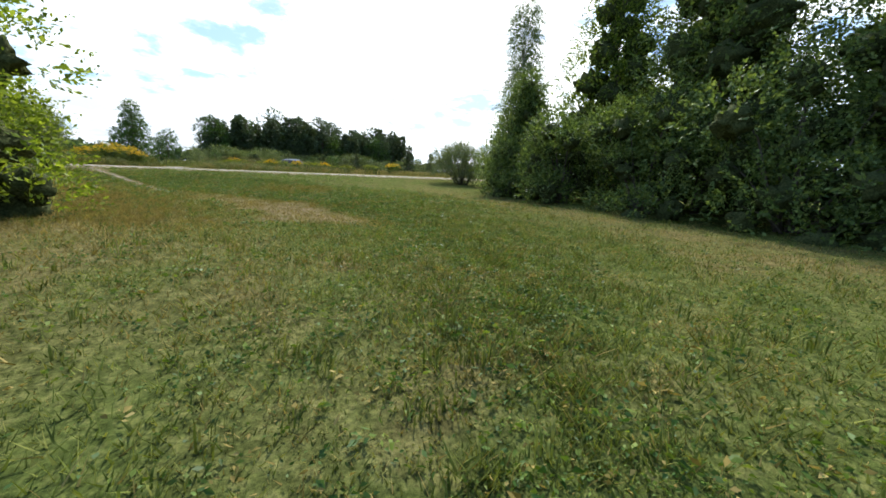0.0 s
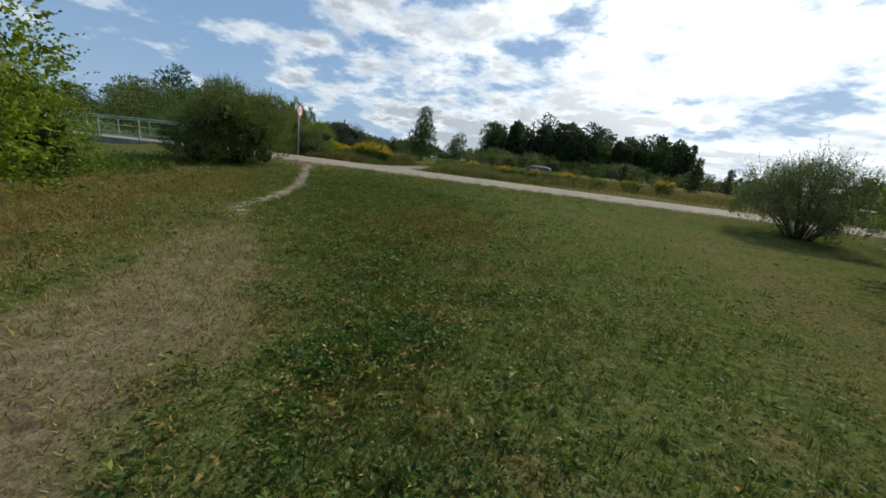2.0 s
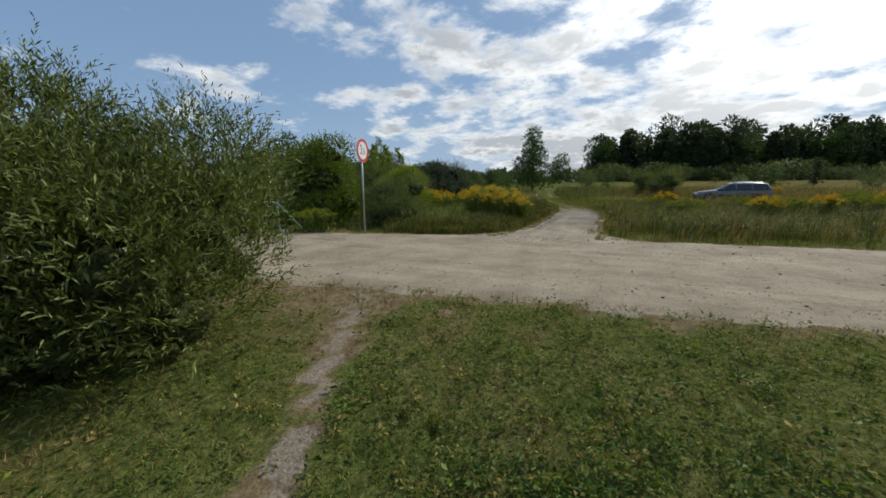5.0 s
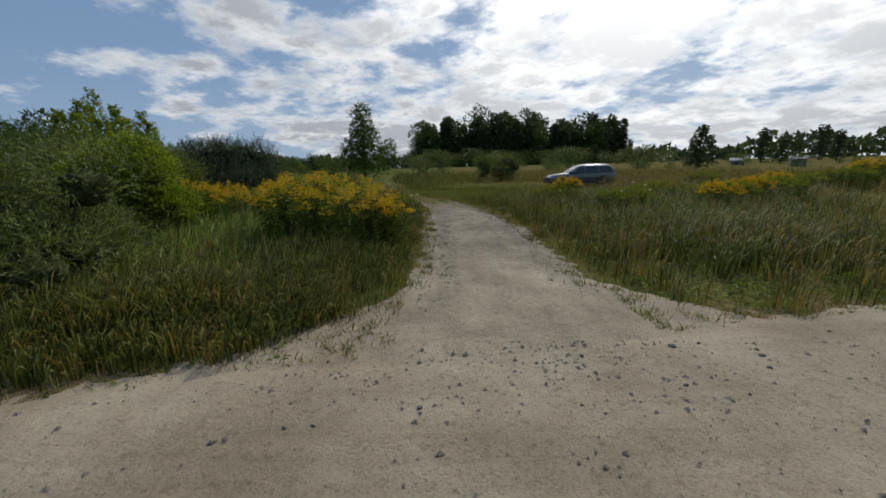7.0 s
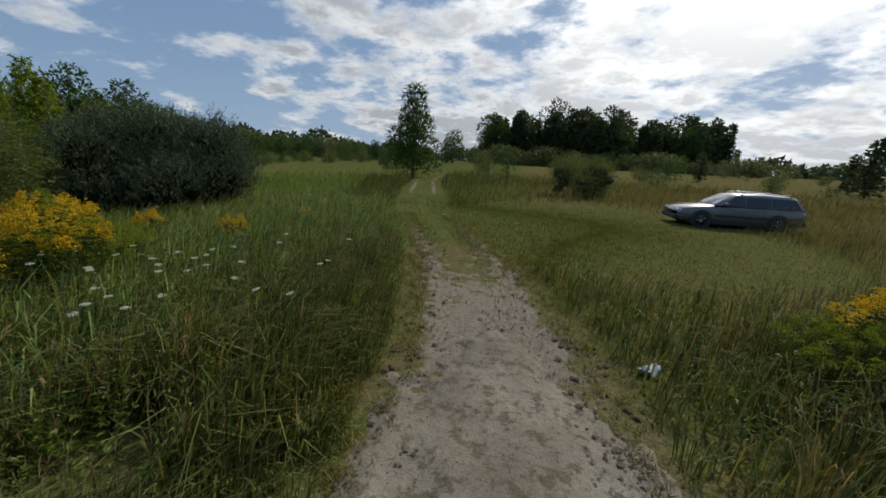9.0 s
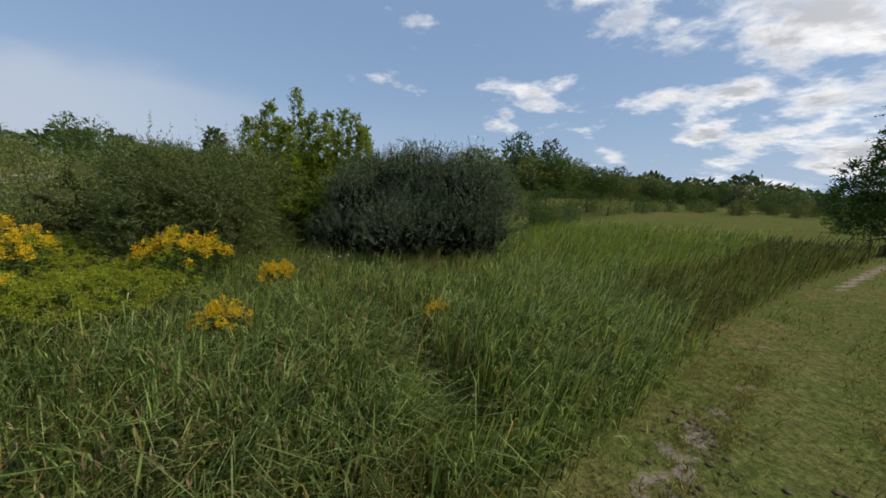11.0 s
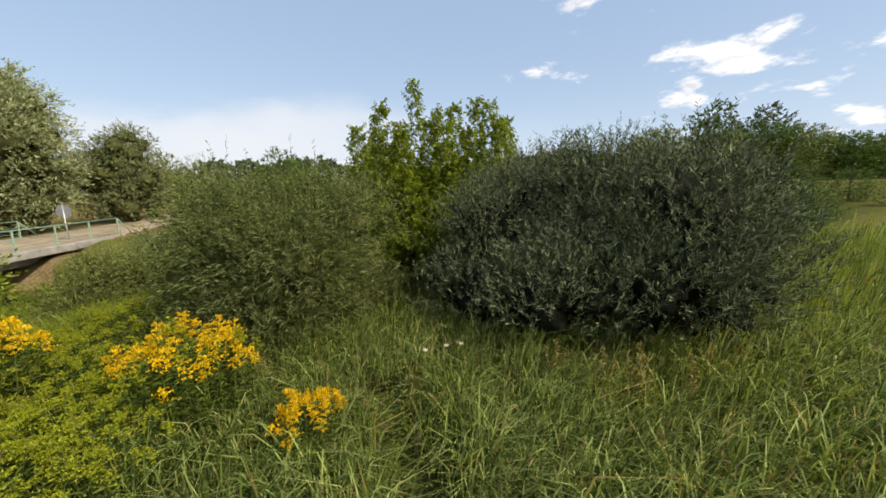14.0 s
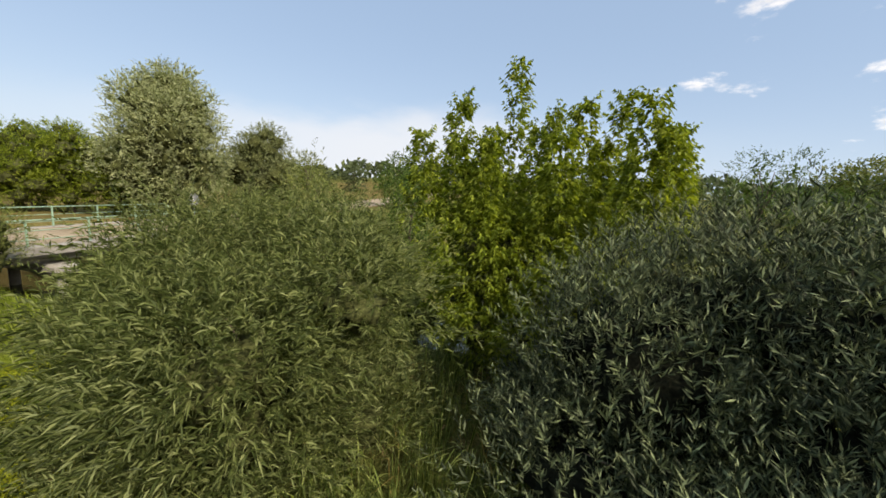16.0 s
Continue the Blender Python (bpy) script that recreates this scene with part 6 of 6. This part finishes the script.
def weeds():
    """Flat rosettes of plantain, clover and yarrow in the trodden turf."""
    rng = np.random.default_rng(65)
    n = 84000
    x, y = scatter([(5, -14), (7.4, -8.5), (6.0, -2.0), (5.6, 1.6), (2.5, 3.0), (0, 6.5), (3, 7), (6, 4)], n, 3.0, rng)
    ok = (y < 10) & free_of_roads(x, y, 3.1) & (rng.uniform(size=n) < 0.35 + 0.9 * smooth(fbm(x, y, 1.4, 67), -0.1, 0.6)) & (bare_share(x, y) < 0.5)
    x, y = x[ok], y[ok]
    n, per = len(x), 5
    a = rng.uniform(0, 2 * np.pi, (n, per))
    size = (np.clip(rng.lognormal(-3.8, 0.4, n), 0.010, 0.042) * (1 + 0.55 * smooth(y, -9, -4)))[:, None] * rng.uniform(0.6, 1.2, (n, per))
    way = np.stack([np.cos(a), np.sin(a), rng.uniform(0.15, 0.9, (n, per))], -1)
    base = np.stack([x, y, land(x, y) + 0.012 + rng.uniform(0, 0.07, n) * smooth(y, -8, -4)], 1)[:, None] + way * rng.uniform(0.0, 0.05, (n, per, 1))
    lot = rng.uniform(size=n) + 0.5 * fbm(x, y, 1.2, 83)
    patch = (1 - smooth(np.hypot((x - 5.9) / 2.0, (y - 1.3) / 2.4) + 0.5 * fbm(x, y, 1.6, 98), 0.4, 1.2)) > rng.uniform(0.1, 1.4, n)
    size[patch] *= 1.2
    for name, mat, pick, label in (("russet_weeds", RUSSET, patch, "withered red-brown clover in the turf"), ("turf_weeds", ALDER, ~patch & (lot < 0.4), "broad-leaved weeds flat in the trodden turf"), ("turf_clover", GOLD_LEAF, ~patch & (lot >= 0.4) & (lot < 0.8), "yellow-green clover in the trodden turf"),
                                   ("turf_litter", DRY, ~patch & (lot >= 0.8), "withered brown leaves in the turf")):
        co, tris = leaves(base[pick].reshape(-1, 3), way[pick].reshape(-1, 3), size[pick].ravel(), size[pick].ravel() * 0.5, 0.2, 0.25, rng)
        stuff(name, co, tris, mat, label)


def verge_weeds():
    """Low leafy weeds on the field's edge beside the road."""
    rng = np.random.default_rng(64)
    n = 8000
    x = rng.uniform(-7, 11, n)
    side = np.where(rng.uniform(size=n) < 0.35, 1.0, -1.0)
    y = np.interp(x, [p[0] for p in ROAD], [p[1] for p in ROAD]) + side * (2.9 + np.abs(rng.normal(0, np.where(side > 0, 0.8, 2.0), n)))
    ok = (rng.uniform(size=n) < 0.12 + smooth(fbm(x, y, 1.1, 82), -0.05, 0.45)) & (np.abs(along(RIVER, x, y)) > 5) & (rng.uniform(size=n) > 0.8 * smooth(bare_share(x, y), 0.35, 0.7)) & (np.abs(along(TRACK, x, y)) > np.where(y > 13, 2.1, 0))
    x, y = x[ok], y[ok]
    n, per = len(x), 12
    H = rng.uniform(0.03, 0.15, n)
    s = rng.uniform(0.1, 1.0, (n, per))
    a = rng.uniform(0, 2 * np.pi, (n, per))
    way = np.stack([np.cos(a), np.sin(a), rng.uniform(0.1, 0.8, (n, per))], -1)
    base = np.concatenate([np.stack([x, y], 1)[:, None] + way[..., :2] * 0.03, (land(x, y)[:, None] + s * H[:, None])[..., None]], -1)
    size = rng.uniform(0.025, 0.06, (n, per)) * (1.15 - 0.5 * s)
    co, tris = leaves(base.reshape(-1, 3), way.reshape(-1, 3), size.ravel(), size.ravel() * 0.42, 0.2, 0.3, rng)
    stuff("verge_weeds", co, tris, GOLD_LEAF, "low leafy green weeds beside the road")


def verge():
    """Grass that creeps over the rims of road and track."""
    rng = np.random.default_rng(68)
    n = 150000
    x = rng.uniform(-10, 18, n)
    mid = np.interp(x, [p[0] for p in ROAD], [p[1] for p in ROAD])
    y = mid + rng.choice([-1, 1], n) * (2.55 + np.abs(rng.normal(0, 0.9, n)))
    k = n // 2
    y[:k] = rng.uniform(15, 36, k)
    x[:k] = np.interp(y[:k], [p[1] for p in TRACK], [p[0] for p in TRACK]) + rng.choice([-1, 1], k) * (0.95 + np.abs(rng.normal(0, 0.6, k)) - 0.45 * smooth(y[:k], 26, 32))
    ok = rng.uniform(size=n) < smooth(fbm(x, y, 0.55, 69), -0.35, 0.5)
    rd, tk = np.abs(along(ROAD, x, y)), np.abs(along(TRACK, x, y))
    ok &= (np.abs(along(RIVER, x, y)) > 4.8) & ((tk > 1.25) | (y > 17)) & (rd > 2.9)
    x, y = x[ok], y[ok]
    dry = rng.uniform(size=len(x)) < 0.45
    h = np.clip(rng.lognormal(-3.1, 0.45, len(x)), 0.012, 0.14)
    for name, mat, pick, label in (("verge_grass", LAWN, ~dry, "short green grass at the road's rim"), ("verge_straw", DRY, dry, "dry grass at the road's rim")):
        z = np.maximum(land(x[pick], y[pick]), -0.02)
        stuff(name, *spikes(x[pick], y[pick], z, h[pick], rng.uniform(0.006, 0.012, pick.sum()), rng.uniform(0.3, 1.4, pick.sum()), rng), mat, label)


FURROW = [(-11.5, 29.6), (-8.9, 30.45), (-7.7, 30.72), (-6.7, 30.87), (-5.6, 31.0)]


def parted(x, y, reach=0.3):
    """Where the tall grass has been parted down to its shaded foot."""
    wave = 0.12 * fbm(x, y, 0.9, 97)
    return (np.abs(along(FURROW, x, y)) + wave < reach) | (np.hypot((x + 4.0) / 0.6, (y - 23.2) / 0.9) + wave < 0.45 + reach)


def meadow():
    rng = np.random.default_rng(71)
    x1, y1 = scatter([(-3.5, 19), (-3.8, 25), (-5.5, 30), (-12, 30)], 100000, 4.0, rng)
    x2, y2 = scatter([(3.5, 19), (3.5, 25), (2, 36)], 30000, 4.5, rng)
    x3, y3 = scatter([(-9, 20), (-6, 40), (12, 36), (26, 30)], 50000, 9.0, rng)
    x4, y4 = scatter([(5, 50), (16, 46), (30, 42), (22, 60), (2, 66), (-8, 56)], 52000, 9.0, rng)
    x5, y5 = scatter([(-7, 36), (-13, 40), (-20, 46), (-12, 54)], 60000, 6.0, rng)
    x3, y3 = np.r_[x3, x4, x5], np.r_[y3, y4, y5]
    x, y = np.r_[x1, x2, x3], np.r_[y1, y2, y3]
    far = np.r_[np.zeros(len(x1) + len(x2), bool), np.ones(len(x3), bool)]
    clear = smooth(np.hypot((x - 1.8) / 6.4, (y - 36.5) / 8.2), 0.75, 1.15)      # the mown turning place by the car
    clear = np.minimum(clear, smooth(np.abs(along(TRACK, x, y)), 1.2, 1.8))
    keep = (along(ROAD, x, y) > 3.5) & free_of_roads(x, y, 3.3, 1.3) & (rng.uniform(size=len(x)) < 0.10 + 0.9 * clear)
    tuft = fbm(x, y, 0.8, 72)
    keep &= ~parted(x, y)
    keep &= rng.uniform(size=len(x)) < 0.52 + 0.75 * tuft
    x, y, far, clear, tuft = x[keep], y[keep], far[keep], clear[keep], tuft[keep]
    edge = smooth(along(ROAD, x, y), 3.2, 5.5) * (0.75 + 0.25 * smooth(y, 20, 24))
    tall = (0.60 + 0.2 * fbm(x, y, 2.3, 73) + 0.33 * tuft + 0.22 * smooth(-x, 2, 7)) * (0.20 + 0.80 * edge) * (0.14 + 0.86 * clear)
    h = np.clip(tall * rng.uniform(0.45, 1.35, len(x)), 0.05, 1.4)
    dry = rng.uniform(size=len(x)) < np.clip(0.06 + 0.08 * smooth(x, -6, -3) + 0.44 * smooth(x, -3, 4) + 0.25 * smooth(x, 4, 9) * smooth(y, 26, 32) + 0.08 * (1 - smooth(along(ROAD, x, y), 4, 10)) + 0.3 * fbm(x, y, 1.6, 74), 0, 0.8)
    w = np.where(far, rng.uniform(0.014, 0.026, len(x)) * (1 + 1.2 * smooth(y, 42, 60)), rng.uniform(0.009, 0.020, len(x)))
    lean = np.clip(rng.normal(0.58, 0.28, len(x)) + 0.25 * fbm(x, y, 1.7, 75), 0.1, 1.25)
    west = (x < -10) & (y > 34) & (x < -9 - 0.35 * (y - 36)) & (rng.uniform(size=len(x)) < 0.4 + 0.5 * fbm(x, y, 2.4, 96))
    for name, mat, pick, label in (("meadow_grass", REED, ~dry & west, "sunlit yellow-green meadow grass by the river"), ("meadow_grass", TUSSOCK, ~dry & ~west & ((x > -4.6) | ((y > 36) & (x > -9 - 0.35 * (y - 36)))), "tall olive unmown grass beside the track"), ("meadow_grass", MEADOW, ~dry & ~west & (x <= -4.6) & ((y <= 36) | (x <= -9 - 0.35 * (y - 36))), "tall green unmown meadow grass"), ("straw_grass", STRAW, dry, "tall ripening straw-coloured grass")):
        co, tris = blades(x[pick], y[pick], land(x[pick], y[pick]), h[pick], w[pick], lean[pick], rng)
        stuff(name, co, tris, mat, label)


def tussocks():
    """Combed tussocks of long drooping grass."""
    rng = np.random.default_rng(76)
    x1, y1 = np.concatenate([scatter([(-5.5, 30), (-9, 30.5), (-12, 29.5)], 2100, 2.4, rng), scatter([(-5.5, 33), (-9.5, 34.5), (-13, 37.5)], 1300, 2.0, rng)], 1)
    x2, y2 = scatter([(-3.4, 18), (-3.6, 22), (-4, 26), (-5, 29)], 2900, 1.9, rng)
    k = len(x2) // 4
    x2[:k], y2[:k] = scatter([(-3.4, 16.2), (-6, 16)], k, 0.9, rng)
    x3, y3 = scatter([(3.2, 18.5), (3.8, 22), (4.6, 26), (9, 26)], 2600, 1.9, rng)
    x, y = np.r_[x1, x2, x3], np.r_[y1, y2, y3]
    west = np.r_[np.ones(len(x1), bool), np.zeros(len(x2) + len(x3), bool)]
    tk = np.abs(along(TRACK, x, y))
    ok = (along(ROAD, x, y) > 3.1) & free_of_roads(x, y, 3.1, 1.4) & (tk > 1.4 + 1.2 * (1 - smooth(y, 15.0, 17.0))) & (np.hypot((x - 1.8) / 6.4, (y - 36.5) / 8.2) > 0.98)
    ok &= ~parted(x, y, 0.58)
    x, y, west, tk = x[ok], y[ok], west[ok], tk[ok]
    h = (0.78 + 0.09 * west + 0.15 * fbm(x, y, 1.7, 81)) * rng.uniform(0.75, 1.15, len(x)) * (0.42 + 0.38 * smooth(along(ROAD, x, y), 3.0, 4.8) + 0.2 * smooth(y, 21, 25)) * (0.5 + 0.5 * smooth(tk, 1.5, 2.8))
    straw = rng.uniform(size=len(x)) < np.where(west, 0.05, np.where(x > 0, 0.36, 0.22))
    for name, mat, pick, label in (("meadow_tussocks", MEADOW, west & ~straw, "tussocks of long light green meadow grass"), ("roadside_tussocks", TUSSOCK, ~west & ~straw, "olive tussocks of drooping grass beside the track"),
                                   ("straw_tussocks", STRAW, straw, "tussocks of dry bleached grass")):
        stuff(name, *tufts(x[pick], y[pick], land(x[pick], y[pick]), h[pick], rng, 28, (0.009, 0.018) if mat is MEADOW else (0.007, 0.014), 0.16), mat, label)


def herbs():
    """Leafy herbs among the tall grass."""
    rng = np.random.default_rng(77)
    n = 4200
    x, y = scatter([(-4, 19), (-4.5, 26), (-6, 30), (-11, 30)], n, 3.6, rng)
    x[::2], y[::2] = scatter([(3.2, 18.5), (4, 25), (8, 25)], len(x[::2]), 2.2, rng)
    ok = (along(ROAD, x, y) > 3.6) & free_of_roads(x, y, 3.3, 1.7) & (np.hypot((x - 1.8) / 6.4, (y - 36.5) / 8.2) > 1)
    x, y = x[ok], y[ok]
    n, per = len(x), 22
    H = rng.uniform(0.3, 0.85, n) * (0.35 + 0.65 * smooth(along(ROAD, x, y), 3.4, 6.5))
    s = rng.uniform(0.1, 1.0, (n, per))
    a = rng.uniform(0, 2 * np.pi, (n, per))
    way = np.stack([np.cos(a), np.sin(a), rng.uniform(0.1, 0.9, (n, per))], -1)
    lean = rng.normal(0, 0.12, (n, 1, 2)) * s[..., None]
    base = np.concatenate([np.stack([x, y], 1)[:, None] + lean + way[..., :2] * 0.02, (land(x, y)[:, None] + s * H[:, None])[..., None]], -1)
    size = rng.uniform(0.04, 0.10, (n, per)) * (1.15 - 0.6 * s)
    co, tris = leaves(base.reshape(-1, 3), way.reshape(-1, 3), size.ravel(), size.ravel() * 0.36, 0.2, 0.3, rng)
    stuff("meadow_herbs", co, tris, GOLD_LEAF, "leafy green herbs among the meadow grass")


def seed_heads():
    """Ripe panicles that stand above the grass."""
    rng = np.random.default_rng(80)
    n = 7000
    x, y = scatter([(-3.6, 19), (-4, 26), (-6, 31), (-12, 30)], n, 3.8, rng)
    k = n * 3 // 4
    x[:k], y[:k] = scatter([(3.5, 18.5), (4.5, 26), (9, 30), (8, 44), (-2, 46)], k, 4.5, rng)
    ok = (along(ROAD, x, y) > 4.2) & free_of_roads(x, y, 3.3, 1.8) & (np.hypot((x - 1.8) / 6.4, (y - 36.5) / 8.2) > 1.05)
    x, y = x[ok], y[ok]
    n = len(x)
    z, H = land(x, y), rng.uniform(0.55, 1.12, n) * (0.4 + 0.6 * smooth(along(ROAD, x, y), 4, 8))
    lean = rng.normal(0, 0.16, (n, 2)) + [0.06, 0.04]
    root, top = np.stack([x, y, z], 1), np.stack([x + lean[:, 0] * H, y + lean[:, 1] * H, z + H], 1)
    side = unit(rng.normal(size=(n, 3)) * [1, 1, 0]) * 0.0022
    stalk = np.stack([root - side, root + side, top], 1).reshape(-1, 3)
    pieces = [(stalk, np.arange(3 * n).reshape(-1, 3))]
    up = unit(top - root)
    for j in range(4):
        base = top - up * (0.03 * j)
        pieces.append(leaves(base, up + rng.normal(0, 0.35, (n, 3)), rng.uniform(0.05, 0.10, n), rng.uniform(0.006, 0.014, n), 0.1, 0.2, rng))
    stuff("seed_heads", *join(pieces), SEED, "ripe brown grass panicles above the meadow")


def reeds():
    rng = np.random.default_rng(78)
    n = 40000
    x, y = scatter([(-12.5, 23.5), (-14.0, 20.5), (-15.2, 23), (-16.0, 16.5), (-23, 16), (-25, 24)], n, 1.5, rng)
    ok = (np.abs(along(RIVER, x, y)) > 3.6) & (np.hypot(x + 10.6, y - 22.7) > 1.2)
    x, y = x[ok], y[ok]
    h = rng.uniform(0.6, 1.25, len(x)) * (0.62 + 0.38 * smooth(y, 19, 23)) * (0.8 + 0.3 * fbm(x, y, 1.5, 79))
    stuff("reeds", *blades(x, y, land(x, y), h, rng.uniform(0.012, 0.022, len(x)), rng.uniform(0.1, 0.6, len(x)), rng), REED, "yellow-green reeds at the river's edge")


lawn()
lawn_tufts()
dry_sward()
bank_herbs()
clearing()
weeds()
verge_weeds()
verge()
meadow()
tussocks()
herbs()
seed_heads()
reeds()
stones()
